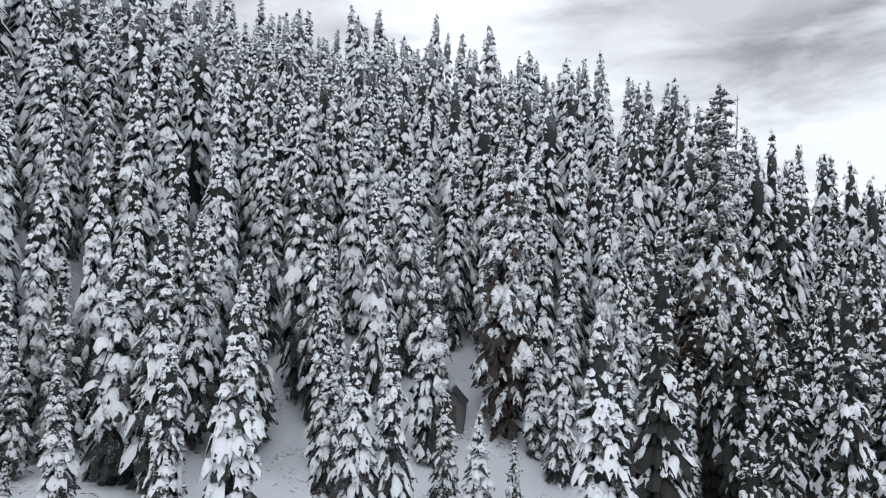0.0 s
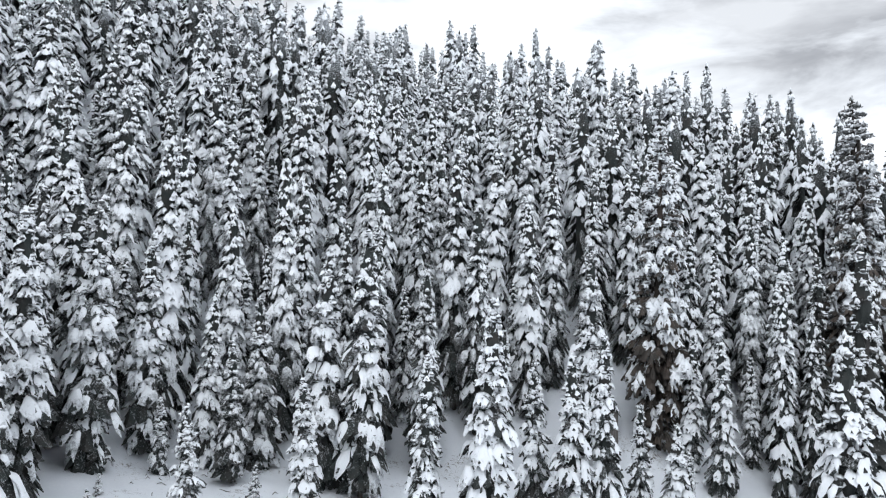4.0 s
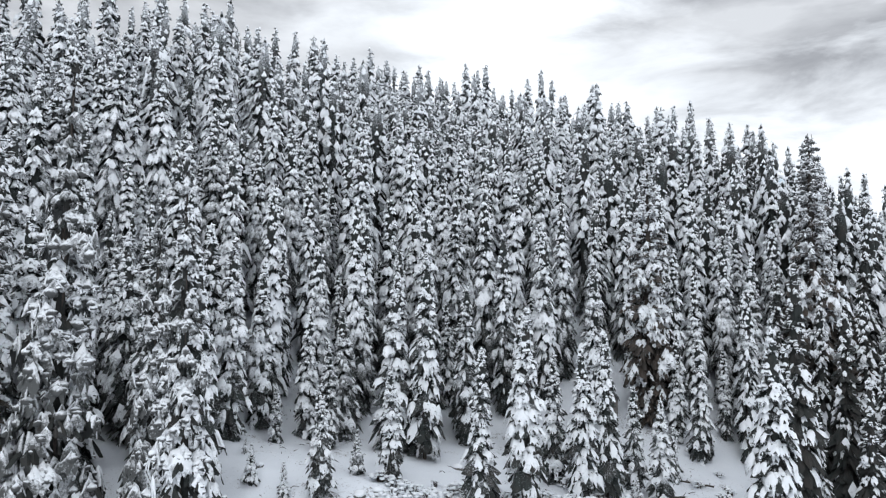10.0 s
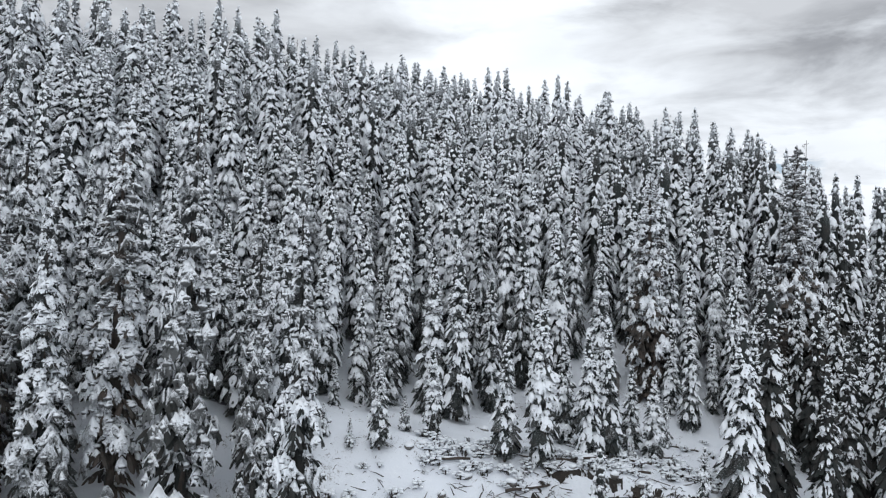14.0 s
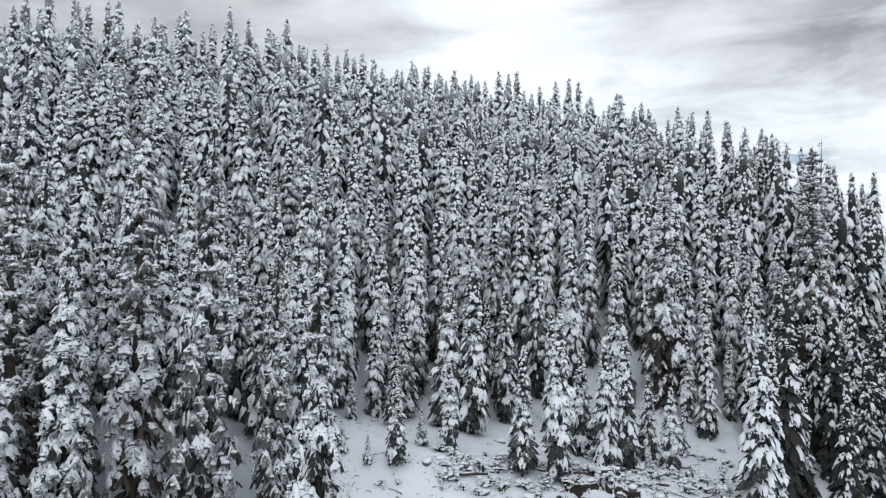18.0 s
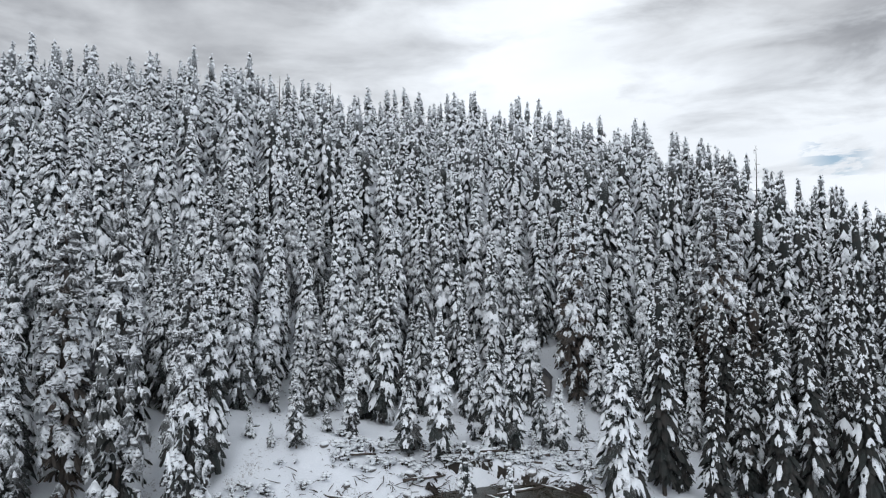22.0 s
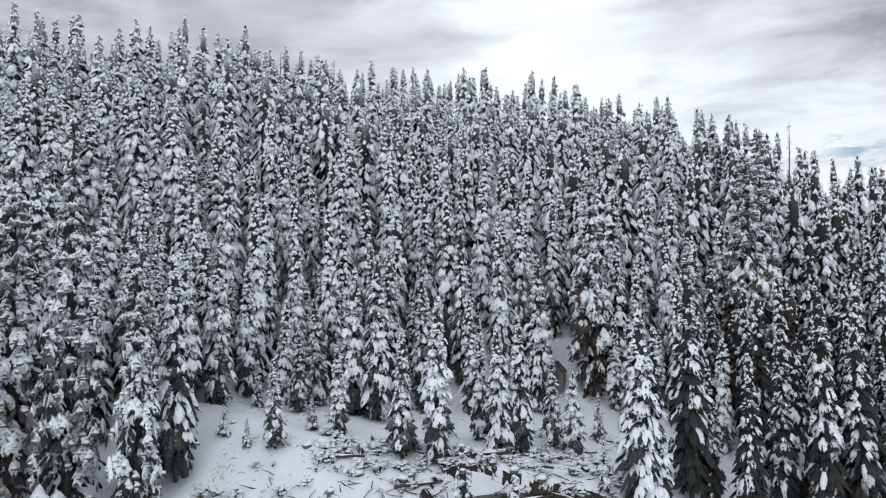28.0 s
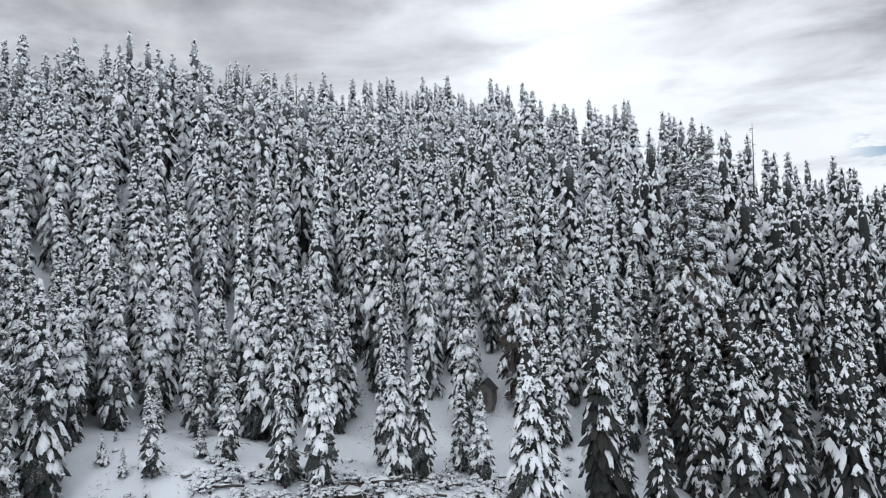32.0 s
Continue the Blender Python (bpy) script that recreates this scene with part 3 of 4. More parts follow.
for x, y, top in (
    (-57.9, 54.4, 43.1), (-37.7, 57.2, 34.8), (-32.4, 52.7, 29.4), (-30.0, 62.8, 33.0), (-23.0, 63.6, 28.7), (-20.3, 67.6, 31.0),
    (-15.8, 66.4, 30.3), (-11.7, 70.8, 32.1), (-3.1, 75.4, 35.1), (-0.3, 66.8, 27.3), (2.8, 71.2, 31.0), (8.2, 75.1, 32.3),
    (22.5, 75.0, 31.1), (26.7, 75.7, 32.6), (-6.1, 64.1, 26.2), (-19.5, 82.4, 45.4), (-17.7, 73.6, 38.3), (-8.0, 66.7, 32.3),
    (-23.6, 57.2, 29.1), (-24.2, 66.7, 38.7), (-44.5, 62.0, 38.6), (-64.8, 98.7, 70.2), (-27.6, 55.5, 24.3),
):
    spruce("mid", x, y, top, 1.0, "spruces on the hillside")
# the thin-crowned wood on the far shoulder
for x, y, top in (
    (38.4, 100.5, 44.9), (42.3, 99.2, 44.6), (54.5, 103.0, 40.6), (63.0, 108.7, 40.0), (71.5, 110.8, 37.5), (74.6, 104.5, 33.0),
    (84.0, 110.4, 33.4), (86.0, 103.2, 29.0), (48.7, 77.7, 26.3), (57.6, 81.5, 25.3), (65.9, 83.6, 23.2), (57.1, 89.7, 31.4),
    (66.1, 92.4, 28.0), (76.9, 93.6, 25.6),
):
    spruce("dim", x, y, top, 1.0, "spruces on the hillside")
# the skyline
for x, y, top in (
    (-92.1, 90.7, 74.1), (-86.9, 89.3, 71.9), (-79.8, 91.2, 71.6), (-64.6, 84.3, 67.1), (-58.6, 88.3, 67.1), (-51.2, 88.3, 65.2),
    (-44.0, 93.2, 63.5), (-38.7, 100.2, 65.7), (-35.5, 102.1, 65.6), (-32.5, 106.8, 64.0), (-29.7, 111.6, 65.2), (-26.2, 110.7, 66.5),
    (-23.9, 127.7, 70.6), (-24.6, 154.3, 77.5), (-16.9, 142.9, 74.6), (-19.9, 144.8, 73.6), (-6.4, 124.1, 68.8), (-1.5, 131.6, 70.7),
    (-4.4, 147.4, 73.2), (8.9, 119.7, 66.0), (17.5, 110.7, 60.3), (24.4, 110.6, 56.8), (13.6, 121.8, 61.0), (6.3, 133.2, 63.8),
):
    spruce("high", x, y, top, 1.0, "spruces along the ridge")
for x, y, top in (
    (33.4, 125.6, 57.9), (34.9, 113.6, 56.9), (38.6, 113.5, 54.5), (46.9, 115.7, 54.1), (50.3, 115.2, 53.7), (53.9, 115.0, 51.4),
    (75.4, 131.0, 48.2), (79.3, 130.2, 45.9), (83.4, 118.6, 41.9), (94.6, 128.3, 39.6), (99.5, 130.4, 37.1), (60.1, 115.8, 46.0),
    (65.1, 114.9, 46.2), (89.8, 143.1, 45.6), (98.5, 122.0, 33.5), (-69.5, 80.4, 61.1), (-104.0, 99.2, 73.6), (-88.8, 97.9, 73.1),
    (-72.2, 92.8, 67.9), (-64.2, 91.6, 66.1), (-55.8, 90.3, 64.4), (-48.9, 93.2, 63.3), (-78.0, 115.7, 78.2), (-72.6, 152.0, 85.1),
):
    spruce("high", x, y, top, 1.0, "spruces along the ridge")
for x, y, top in (
    (-46.5, 138.0, 76.6), (-2.1, 144.5, 74.1), (10.6, 145.7, 72.6), (29.5, 106.9, 54.7), (15.8, 101.5, 57.5),
):
    spruce("high", x, y, top, 1.0, "spruces along the ridge")

# the young trees of the clearing
for x, y, top in (
    (-29.9, 36.0, 6.5), (-27.1, 34.9, 5.3), (-30.5, 48.3, 9.4), (-21.9, 40.7, 6.6), (11.6, 55.5, 4.1), (8.9, 36.5, 2.6),
    (27.9, 44.1, -6.1), (11.8, 42.3, -1.2), (-31.8, 41.6, 5.8), (3.7, 43.8, 1.8),
):
    spruce("small", x, y, top, 1.0, "young spruces in the clearing")
for x, y, top in ((-4.9, 24.6, 5.0), (-0.6, 25.2, 2.2), (-29.4, 18.8, 8.6), (-31.4, 19.0, 5.2), (-25.5, 17.0, 3.0)):
    spruce("small", x, y, top, 1.05, "young spruces by the creek")
for x, y, top in ((36.0, 70.0, 18.0), (39.0, 73.5, 22.0), (33.0, 67.0, 14.0), (41.5, 68.0, 17.0), (38.0, 66.0, 12.0), (34.0, 72.5, 18.0)):
    spruce("hollow", x, y, top, 1.1)

# ---- the wood between the single trees ----
rng = np.random.default_rng(7)
taken = list(TREES)
DISTANT = []


def free(x, y, gap):
    if -3 < x < 11.5 and 46 < y < 69:
        return False
    return all((x - a) ** 2 + (y - b) ** 2 > gap * gap for a, b in taken)


def fill(x0, x1, y0, y1, tries, gap, low, high, kind, stuff=False):
    for _ in range(tries):
        x, y = rng.uniform(x0, x1), rng.uniform(y0, y1)
        # the wedge of hillside that is seen from the valley
        if not (-26 - 0.72 * (y + 36) < x < 18 + 0.72 * (y + 30)) or not free(x, y, gap):
            continue
        taken.append((x, y))
        tall = rng.uniform(low, high) + (rng.choice((-3.5, -1.5, 0.5, 4.0)) if stuff and y < 145 else rng.uniform(-1.5, 1.5)) - 4.0 * (x < -28 and y > 104) + 4.5 * float(smooth_step(12, 35, x)) * (88 < y < 128) + 2.5 * float(smooth_step(25, 55, x)) * (y > 95) + 4.6 * (-28 < x < 60 and y > 148)
        if stuff:
            DISTANT.append((x, y, tall))
        else:
            spruce(kind, x, y, z_at(x, y) + tall, rng.uniform(0.85, 1.1))


fill(-85, -52, 18, 62, 160, 4.6, 20, 27, "near")
fill(-52, -34, 34, 50, 160, 3.2, 13, 19, "near")
fill(-50, -26, 46, 74, 260, 3.0, 12, 24, "mid")
fill(-26, 6, 57, 74, 240, 3.0, 10, 22, "mid")
fill(15, 32, 60, 76, 120, 3.0, 12, 23, "mid")
fill(-30, 40, 74, 80, 260, 3.3, 19, 26, "mid")
fill(-30, 40, 80, 97, 500, 3.7, 19, 25, "high", True)
fill(-78, -30, 62, 74, 260, 3.5, 19, 26, "mid")
fill(-100, -30, 66, 97, 700, 3.8, 19, 25, "high", True)
fill(32, 62, 46, 76, 200, 3.6, 18, 26, "dim")
fill(32, 80, 62, 97, 500, 3.9, 19, 26, "high", True)
fill(-150, 60, 97, 150, 5000, 4.7, 15, 20, "high", True)
fill(60, 150, 97, 185, 3000, 5.4, 16, 25, "high", True)
fill(-190, 60, 150, 192, 4000, 5.8, 10, 15, "high", True)
fill(-230, -60, 185, 280, 3000, 6.4, 12, 17, "high", True)
fill(72, 120, 56, 97, 200, 4.8, 15, 22, "high", True)


def distant_wood():
    """The far wood as one thing, of six kinds of spruce."""
    kinds = []
    for i in range(6):
        _, leaf, snow = spruce_meshes(500 + i, tall=20.0, wide=2.6 + 0.3 * (i % 3), gap=0.9, around=5, lump=0, fingers=1, full=0.68, rows=1, heap=0.22, sagging=0.95, low=0.2, load=(1.0, 0.7, 0.92, 0.58, 0.97, 0.8)[i])
        kinds.append((np.concatenate(leaf.v), leaf.f, np.concatenate(snow.v), snow.f))
    v, f, mi, n = [], [], [], 0
    for k, (x, y, tall) in enumerate(DISTANT):
        lv, lf, sv, sf = kinds[k % 6]
        a, s = k * 2.399, tall / 20
        turn = np.array([[np.cos(a), -np.sin(a), 0], [np.sin(a), np.cos(a), 0], [0, 0, 1]]) * np.array([[s ** 0.6], [s ** 0.6], [s]])
        foot = np.array([x, y, z_at(x, y)])
        for pv, pf, m in ((lv, lf, 0), (sv, sf, 1)):
            v.append(pv @ turn.T + foot)
            f.extend([tuple(i + n for i in q) for q in pf])
            mi.extend([m] * len(pf))
            n += len(pv)
    me = mesh_of("distant_wood", np.concatenate(v).tolist(), f, [NEEDLES, BOUGH_SNOW], mi)
    tagged(new("distant_wood", me), "dense snow-covered spruce forest climbing to the ridge", "forest", kind="stuff")


distant_wood()
for group in MODELS.values():
    for model, _ in group:
        if id(model) in UNUSED:
            for o in (*model.children_recursive, model):
                bpy.data.objects.remove(o)


# ---- the shed among the trees ----
def box(x0, x1, y0, y1, z0, z1):
    v = [(x, y, z) for z in (z0, z1) for y in (y0, y1) for x in (x0, x1)]
    return v, [(0, 2, 3, 1), (4, 5, 7, 6), (0, 1, 5, 4), (2, 6, 7, 3), (0, 4, 6, 2), (1, 3, 7, 5)]


def shed(x, y, z, turn):
    """A small plank shed with a steep dark roof, door to the valley."""
    thing = tagged(new("shed"), "small weathered plank shed with a dark gable roof in the snow", "shed")
    thing.matrix_basis = Matrix.Translation((x, y, z)) @ Matrix.Rotation(turn, 4, "Z")
    w, d, h, top = 1.05, 1.2, 2.3, 3.55
    for side in (-1, 1):
        v, f = box(side * w - 0.04, side * w + 0.04, -d, d, -0.6, h)
        part_of("side_wall", mesh_of("side_wall", v, f, [PLANK], smooth=False), thing)
    for n in range(9):
        x0 = -w + 0.05 + n * 0.2325
        x1 = x0 + 0.222
        for y0 in (-d, d - 0.035):
            m = 1 - abs((x0 + x1) / 2) / (w + 0.2)
            s = Soup()
            s.add([(x0, y0, -0.6), (x1, y0, -0.6), (x1, y0 + 0.035, -0.6), (x0, y0 + 0.035, -0.6), (x0, y0, h + m * 1.0), (x1, y0, h + m * 1.0), (x1, y0 + 0.035, h + m * 1.0), (x0, y0 + 0.035, h + m * 1.0)],
                  [(0, 1, 2, 3), (7, 6, 5, 4), (0, 4, 5, 1), (1, 5, 6, 2), (2, 6, 7, 3), (3, 7, 4, 0)])
            part_of("plank", mesh_of("plank", s.verts(), s.f, [PLANK], smooth=False), thing)
    v, f = box(-0.42, 0.42, -d - 0.05, -d - 0.004, 0.1, 1.95)
    door = part_of("door", mesh_of("door", v, f, [DEADWOOD], smooth=False), thing, "grey plank door")
    v, f = box(0.28, 0.33, -d - 0.09, -d - 0.054, 0.95, 1.15)
    part_of("handle", mesh_of("handle", v, f, [ROCK], smooth=False), door)
    for side in (-1, 1):
        e = w + 0.28
        v = [(0, -d - 0.3, top), (side * e, -d - 0.3, h - 0.25), (side * e, d + 0.3, h - 0.25), (0, d + 0.3, top)]
        v += [(a, b, c + 0.07) for a, b, c in v]
        part_of("roof_panel", mesh_of("roof_panel", v, [(0, 1, 2, 3), (4, 7, 6, 5), (0, 4, 5, 1), (1, 5, 6, 2), (2, 6, 7, 3), (3, 7, 4, 0)], [TIN], smooth=False), thing, "dark metal roof slope")
        if side == -1:
            v = [(-0.12, -d - 0.1, top + 0.0), (-e * 0.96, -d - 0.2, h - 0.16), (-e * 0.96, d + 0.2, h - 0.16), (-0.12, d + 0.2, top + 0.0)]
            v = [(a, b, c + 0.02) for a, b, c in v] + [(a, b, c + 0.2) for a, b, c in v]
            part_of("roof_snow", mesh_of("roof_snow", v, [(0, 1, 2, 3), (4, 7, 6, 5), (0, 4, 5, 1), (1, 5, 6, 2), (2, 6, 7, 3), (3, 7, 4, 0)], [SNOW], smooth=False), thing, "layer of snow")


shed(7.5, 66.4, z_at(7.5, 66.4), radians(-14))


# ---- dead trees on the ridge ----
def snag(x, y, top, lean, seed):
    rng = np.random.default_rng(seed)
    z = z_at(x, y)
    tall = top - z
    thing = tagged(new("dead_tree"), "bare grey dead conifer leaning above the ridge wood", "tree", "dead trees on the ridge")
    thing.matrix_basis = Matrix.Translation((x, y, z))
    s = Soup()
    spine = [np.array([lean * (i / 5) * tall, 0.02 * tall * np.sin(i), tall * i / 5 - (1.0 if i == 0 else 0)]) for i in range(6)]
    tube(s, spine, [0.30, 0.25, 0.2, 0.15, 0.1, 0.04], 7)
    part_of("trunk", mesh_of("trunk", s.verts(), s.f, [DEADWOOD]), thing)
    for n in range(26):
        t = rng.uniform(0.35, 0.98)
        p = np.array([lean * t * tall, 0, tall * t])
        a, ln = rng.uniform(0, 6.28), rng.uniform(0.5, 1.9) * (1.15 - t * 0.7)
        e = np.array([np.cos(a), np.sin(a), 0.0])
        s = Soup()
        tube(s, [p, p + e * ln * 0.55 + (0, 0, 0.1), p + e * ln + (0, 0, rng.uniform(-0.1, 0.6))], [0.06, 0.045, 0.015], 4)
        part_of("branch", mesh_of("branch", s.verts(), s.f, [DEADWOOD]), thing)


snag(-58.5, 135.0, 77.5, 0.05, 1)
snag(-54.0, 135.0, 77.3, 0.04, 2)
snag(-56.0, 132.0, 71.0, 0.05, 3)
snag(-40.0, 135.0, 75.2, 0.02, 4)
snag(-50.0, 131.0, 70.5, 0.04, 5)
snag(60.2, 110.0, 50.2, 0.01, 6)


# ---- the creek and its litter ----
def creek():
    xs = np.linspace(-36, -3, 60)
    v = []
    for x in xs:
        y, w = float(creek_line(x)), float(creek_half(x)) * 1.02
        level = min(z_at(x, y - w - 0.7), z_at(x, y + w + 0.7)) - 0.30
        for k in np.linspace(-1, 1, 5):
            v.append((x, y + k * w, level))
    lv = np.array([p[2] for p in v]).reshape(-1, 5)[:, 0]
    soft = np.convolve(np.pad(lv, 6, "edge"), np.ones(13) / 13, "valid")
    v = [(p[0], p[1], float(soft[i // 5])) for i, p in enumerate(v)]
    f = [(i * 5 + j, (i + 1) * 5 + j, (i + 1) * 5 + j + 1, i * 5 + j + 1) for i in range(len(xs) - 1) for j in range(4)]
    tagged(new("water", mesh_of("water", v, f, [WATER])), "dark still creek water between snowy banks", "creek", kind="structure")


creek()


def pool():
    v, f = [(POOL[0], POOL[1], POOL[2])], []
    for i in range(64):
        a = i * math.tau / 64
        v.append((POOL[0] + 9.0 * math.cos(a), POOL[1] + 5.3 * math.sin(a), POOL[2]))
        f.append((0, i + 1, (i + 1) % 64 + 1))
    tagged(new("water_pool", mesh_of("water_pool", v, f, [WATER])), "dark olive pool of open creek water under a snowy bank", "pool", kind="structure")


pool()


def pool_bank():
    """Bare earth and roots along the pool's far edge."""
    rng = np.random.default_rng(33)
    rows = []
    for a in np.linspace(radians(12), radians(168), 260):
        c, s = math.cos(a), math.sin(a)
        row = []
        for k, lift in ((0.98, -0.35), (1.06, 0.25 + rng.normal(0, 0.08)), (1.12, 0.62 + rng.normal(0, 0.14)), (1.17, 0.5)):
            x, y = POOL[0] + 7.9 * k * c, POOL[1] + 4.7 * k * s
            row.append((x, y, max(POOL[2] + lift, z_at(x, y) + 0.05) if lift > 0 else POOL[2] + lift))
        rows.append(row)
    v = [p for row in rows for p in row]
    f = [(i * 4 + j, (i + 1) * 4 + j, (i + 1) * 4 + j + 1, i * 4 + j + 1) for i in range(len(rows) - 1) for j in range(3)]
    f = [q for q in f if noise.noise(Vector(v[q[0]]) * 0.8) + 0.6 * noise.noise(Vector(v[q[0]]) * 2.7) > -0.12]
    tagged(new("pool_bank", mesh_of("pool_bank", v, f, [EARTH])), "bare dark earth bank above the pool", "bank", kind="structure")


pool_bank()


def bank(side):
    """Bare earth undercut along the water's edge."""
    rng = np.random.default_rng(31 + side)
    rows = []
    for x in np.linspace(-34, -4, 260):
        y = float(creek_line(x)) + side * float(creek_half(x)) * 0.93
        z = z_at(x, y + side * 0.9)
        j = rng.normal(0, 0.16, 3)
        z -= 0.5 * max(0.0, math.sin(x * 0.8 + side) + 0.5 * math.sin(x * 2.3))
        rows.append([(x, y - side * 0.1 + j[0], z - 0.75), (x, y + side * 0.12 + j[1], z - 0.2 + 0.5 * j[2]), (x, y + side * 0.5, z - 0.12 + 0.4 * j[2])])
    v = [p for row in rows for p in row]
    f = [(i * 3 + j, (i + 1) * 3 + j, (i + 1) * 3 + j + 1, i * 3 + j + 1) for i in range(len(rows) - 1) for j in range(2)]
    f = [q for q in f if noise.noise(Vector(v[q[0]]) * 0.9) + 0.6 * noise.noise(Vector(v[q[0]]) * 3.1) > 0.14]
    tagged(new("creek_bank", mesh_of("creek_bank", v, f, [EARTH])), "bare dark earth bank above the creek", "bank", kind="structure")


bank(1)
bank(-1)


def log(x, y, length, thick, turn, tilt=0.0, lift=0.0):
    """A fallen trunk with a ridge of snow along it."""
    z = z_at(x, y) + thick * 0.55 + lift
    thing = tagged(new("fallen_log"), "dark fallen log half buried in snow", "log", "fallen logs in the clearing")
    thing.matrix_basis = Matrix.Translation((x, y, z)) @ Matrix.Rotation(turn, 4, "Z") @ Matrix.Rotation(tilt, 4, "Y")
    rng = np.random.default_rng(int(abs(x * 31 + y * 17)))
    pts = [np.array([length * (i / 6 - 0.5), rng.normal(0, 0.06), rng.normal(0, 0.04)]) for i in range(7)]
    s = Soup()
    tube(s, pts, [thick * (1 - 0.06 * i) for i in range(7)], 8)
    part_of("trunk", mesh_of("trunk", s.verts(), s.f, [BARK]), thing)
    for n in range(3):
        k = pts[1 + n * 2]
        e = np.array([rng.normal(0, 0.3), rng.normal(0, 0.6), 0.7])
        s = Soup()
        tube(s, [k, k + e * 0.5, k + e * rng.uniform(0.6, 1.0)], [thick * 0.28, thick * 0.2, 0.015], 5)
        part_of("branch_stub", mesh_of("branch_stub", s.verts(), s.f, [BARK]), thing)
    s = Soup()
    tube(s, [p + np.array([0, 0.05, thick * 0.62]) for p in pts[1:6]], [thick * q for q in (0.25, 0.62, 0.55, 0.66, 0.2)], 8)
    part_of("snow_cap", mesh_of("snow_cap", s.verts(), s.f, [SNOW]), thing, "rounded ridge of snow")


log(0.5, 33.5, 7.0, 0.2, radians(24), -0.04, 0.35)
log(4.8, 34.6, 5.5, 0.16, radians(-38), 0.05, 0.35)
log(7.5, 31.6, 4.6, 0.15, radians(52), 0.03, 0.35)
log(-1.8, 31.5, 4.0, 0.15, radians(-50), 0.0, 0.3)
log(-18.5, 35.2, 6.8, 0.20, radians(2))
log(-13.2, 37.2, 2.4, 0.12, radians(10))
log(3.0, 43.5, 5.6, 0.20, radians(-30))
log(8.5, 39.6, 7.5, 0.24, radians(-34), 0.02)
log(-3.5, 38.4, 6.5, 0.20, radians(14))
log(-19.0, 30.6, 8.0, 0.24, radians(-14), 0.03)
log(-9.5, 33.6, 5.0, 0.18, radians(22))
log(-7.0, 30.0, 6.5, 0.20, radians(-20), 0.02)
log(13.5, 43.0, 5.5, 0.20, radians(34))
log(14.0, 55.0, 3.4, 0.16, radians(-30))
log(-30.0, 31.0, 2.8, 0.15, radians(-12))
log(-8.0, 26.2, 6.0, 0.18, radians(-8))
log(-10.0, 37.4, 3.4, 0.13, radians(-22))
log(19.0, 40.0, 3.2, 0.14, radians(30))
log(-12.5, 27.2, 5.0, 0.16, radians(9))
log(0.0, 41.5, 3.2, 0.14, radians(40))
log(9.0, 49.0, 3.0, 0.13, radians(-12))
log(-25.0, 29.0, 3.0, 0.15, radians(-32))
log(1.5, 39.3, 5.5, 0.2, radians(-16))


def shrub_model(seed):
    rng = np.random.default_rng(seed)
    thing = tagged(new("shrub"), "leafless twiggy shrub weighed down by snow", "shrub", "shrubs along the creek")
    twigs, snow = Soup(), Soup()
    for n in range(26):
        a, r, h = rng.uniform(0, 6.28), rng.uniform(0.25, 0.95), rng.uniform(0.35, 1.0)
        e = np.array([np.cos(a), np.sin(a), 0])
        tube(twigs, [e * 0.08 + (0, 0, -0.2), e * r * 0.5 + (0, 0, h * 0.85), e * r + (0, 0, h * rng.uniform(0.5, 1.05))], [0.028, 0.02, 0.008], 4)
        if n % 2 == 0:
            b = BALLS[1][0] * (1 + rng.uniform(-0.25, 0.25, (12, 1))) * np.array([rng.uniform(0.14, 0.34), rng.uniform(0.14, 0.3), rng.uniform(0.07, 0.14)])
            snow.add(b + e * r * 0.75 + (0, 0, h * 0.92), BALLS[1][1])
    part_of("brushwood", mesh_of("brushwood", twigs.verts(), twigs.f, [BARK]), thing, "thin dark bent twigs")
    tagged(part_of("snow_load", mesh_of("snow_load", snow.verts(), snow.f, [SNOW]), thing, "small snow clumps"), kind="stuff")
    return thing


def boulder_model(seed):
    rng = np.random.default_rng(seed)
    thing = tagged(new("boulder"), "dark creek boulder under a cap of snow", "rock", "boulders by the creek")
    v, f = BALLS[2]
    k = 1 + 0.25 * np.array([noise.noise(Vector(p) * 1.3 + Vector((seed, 0, 0))) for p in v])[:, None]
    part_of("stone", mesh_of("stone", (v * k * np.array([0.6, 0.45, 0.4])).tolist(), f, [ROCK], smooth=False), thing)
    part_of("snow_cap", mesh_of("snow_cap", (v * k * np.array([0.58, 0.44, 0.30]) + np.array([0, 0.03, 0.24])).tolist(), f, [SNOW]), thing, "rounded cap of snow")
    return thing


rng = np.random.default_rng(21)


def strew(models, spots, low, high, sink):
    for n, (x, y) in enumerate(spots):
        s = rng.uniform(low, high)
        m = Matrix.Translation((x, y, z_at(x, y) - sink * s)) @ Matrix.Rotation(rng.uniform(0, 6.28), 4, "Z") @ Matrix.Diagonal((s, s, s * rng.uniform(0.7, 1.1), 1))
        if n < len(models):
            models[n].matrix_basis = m
        else:
            copy_thing(models[n % len(models)], m).matrix_basis = m


def scatter(count, x0, x1, y0, y1):
    spots = []
    while len(spots) < count:
        x, y = rng.uniform(x0, x1), rng.uniform(y0, y1)
        if all((x - a) ** 2 + (y - b) ** 2 > 1.0 for a, b in TREES) and abs(y - creek_line(x)) > 1.7 and (((x - POOL[0]) / 9) ** 2 + ((y - POOL[1]) / 5.6) ** 2) > 1:
            spots.append((x, y))
    return spots


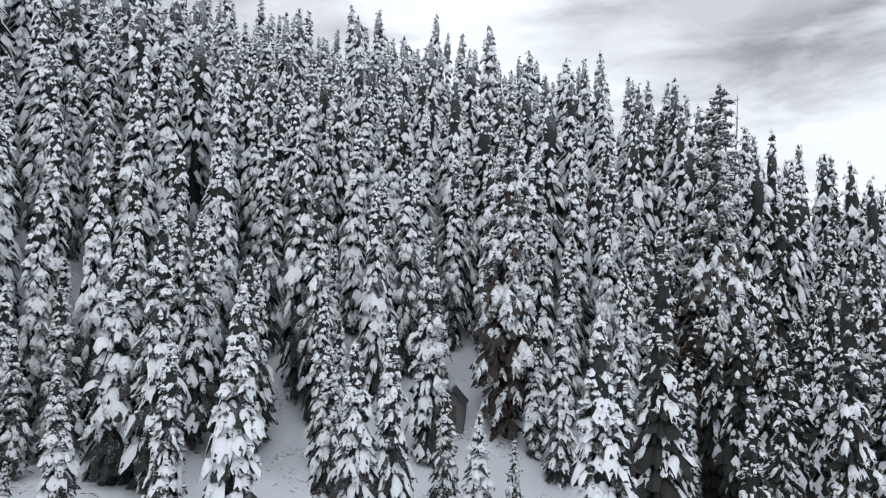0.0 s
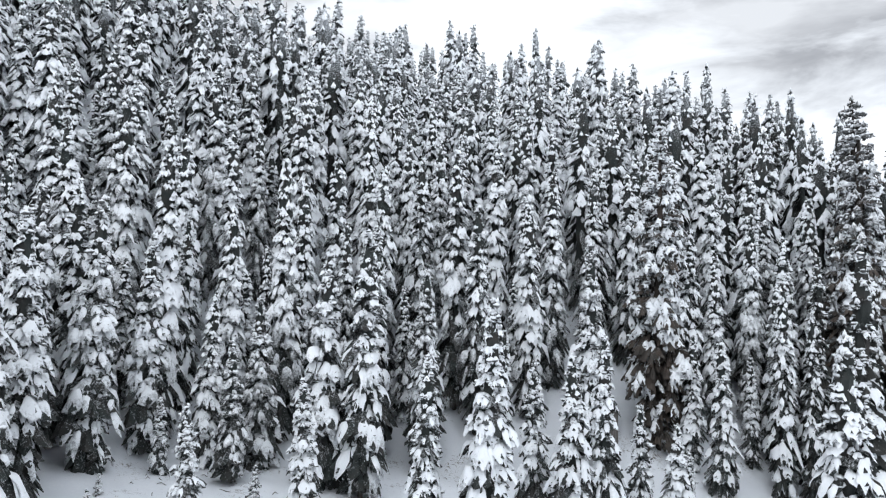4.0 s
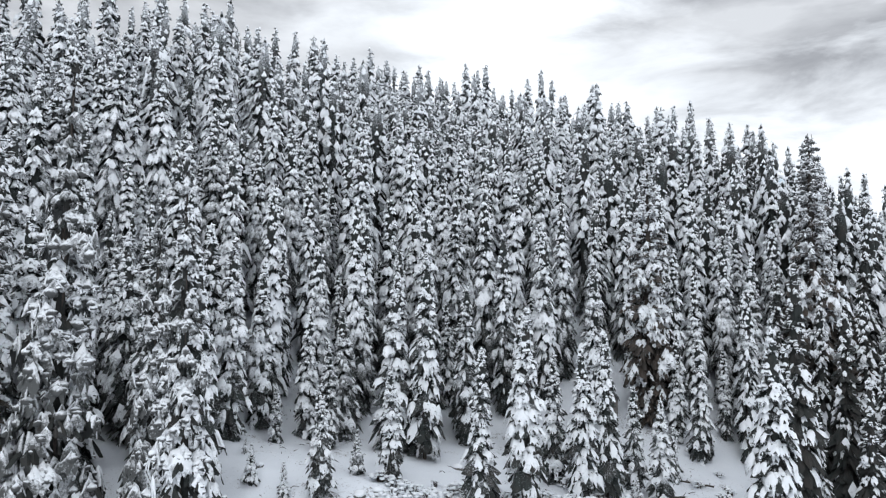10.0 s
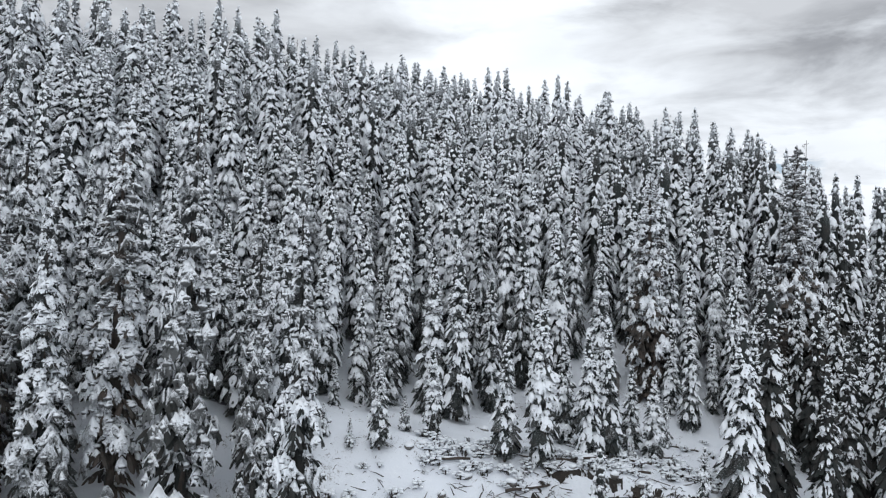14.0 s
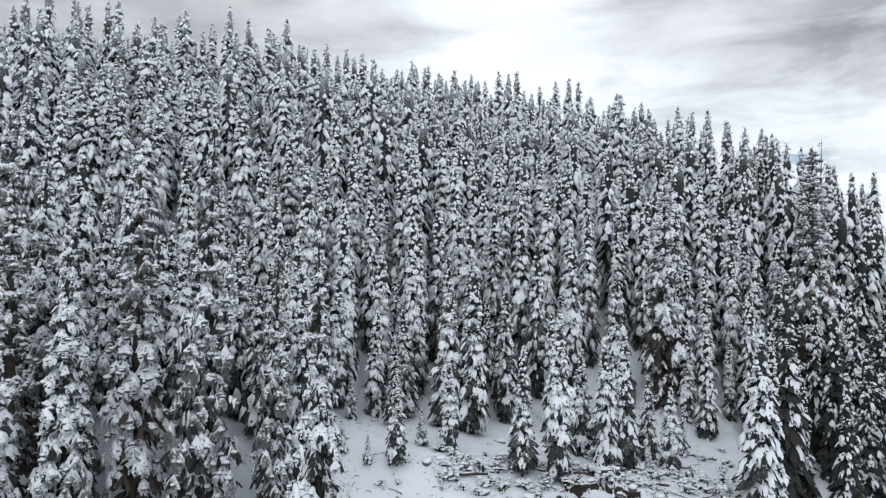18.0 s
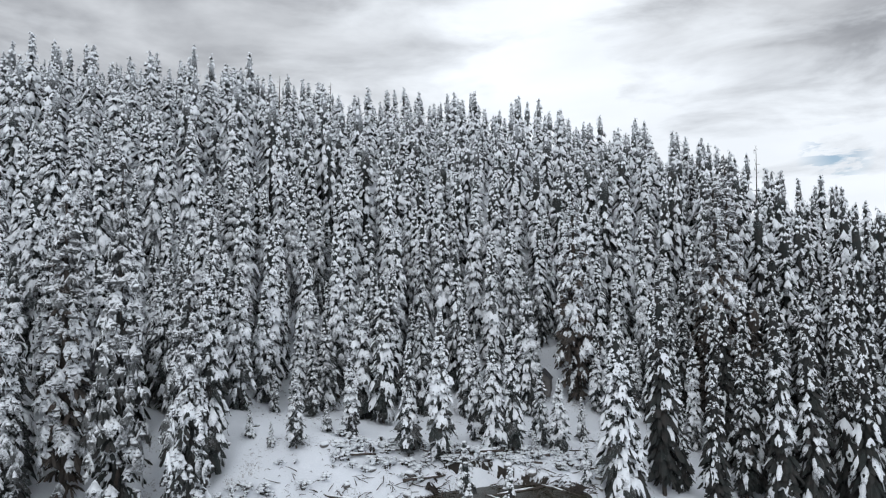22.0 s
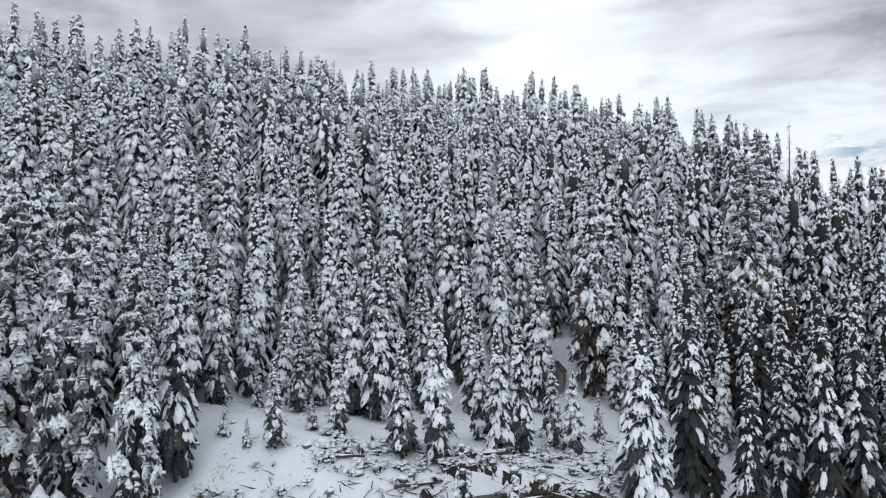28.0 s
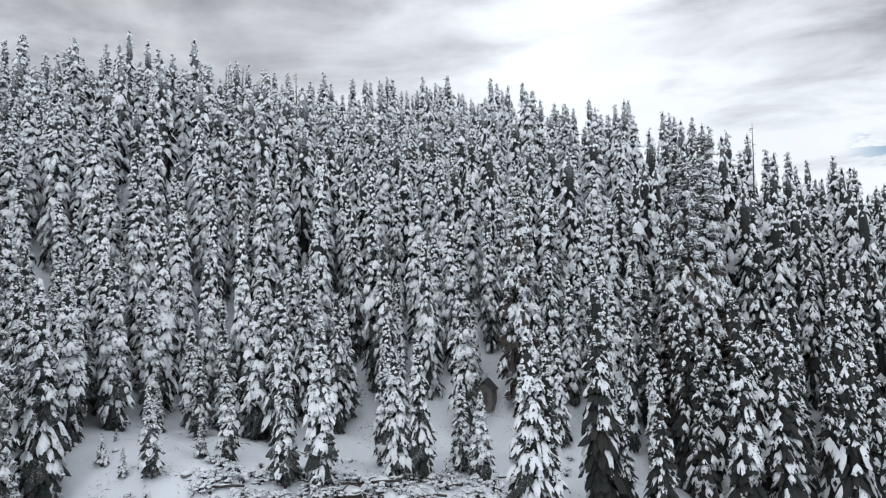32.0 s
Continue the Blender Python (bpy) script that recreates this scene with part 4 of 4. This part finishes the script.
shrubs = scatter(96, -20, 3, 33.5, 40.0) + scatter(64, -4, 15, 37.0, 46) + scatter(16, -34, -18, 26, 34) + scatter(16, 2, 18, 44, 60) + scatter(56, -20, 12, 25, 31.5)
strew([shrub_model(600 + i) for i in range(5)], shrubs, 0.5, 1.25, 0.12)
rocks = scatter(20, -20, 14, 29.0, 38) + scatter(9, -30, 16, 36, 50)
strew([boulder_model(700 + i) for i in range(3)], rocks, 0.5, 1.2, 0.1)


def brush():
    """Stray twigs and grass tips that stick out of the snow."""
    s = Soup()
    for n in range(520):
        x, y = rng.uniform(-32, 20), rng.uniform(24, 58)
        if rng.uniform() < 0.5:
            y = creek_line(x) + rng.normal(2.0, 3.0)
        z = z_at(x, y)
        a, ln = rng.uniform(0, 3.14), rng.uniform(0.25, 0.9)
        e = np.array([np.cos(a), 0.4 * np.sin(a), 0])
        p = np.array([x, y, z - 0.03])
        tube(s, [p - e * ln * 0.5, p + (0, 0, rng.uniform(0.05, 0.22)), p + e * ln * 0.5 + (0, 0, rng.uniform(-0.05, 0.2))], [0.018, 0.032, 0.012], 4)
    # dead branches washed up round the pool and along the brook
    for n in range(380):
        if n % 2:
            a = rng.uniform(0.1, 3.3)
            k = rng.normal(1.1, 0.22)
            x, y = POOL[0] + 8.0 * k * math.cos(a), POOL[1] + 4.8 * k * math.sin(a)
        else:
            x = rng.uniform(-26, -2)
            y = creek_line(x) + rng.normal(0.4, 2.0)
        z = max(z_at(x, y), POOL[2] - 0.05 if n % 2 else -99)
        a, ln = rng.uniform(0, 6.28), rng.uniform(0.6, 2.4)
        e = np.array([np.cos(a), np.sin(a), 0])
        p = np.array([x, y, z])
        b = rng.uniform(0.03, 0.07)
        tube(s, [p - e * ln * 0.5, p + (0, 0, rng.uniform(0.1, 0.35)), p + e * ln * 0.5 + (0, 0, rng.uniform(0.0, 0.7))], [b, b * 0.8, b * 0.25], 4)
    tagged(new("brush", mesh_of("brush", s.verts(), s.f, [BARK])), "stray dark twigs sticking out of the snow", "brush", kind="stuff")


brush()
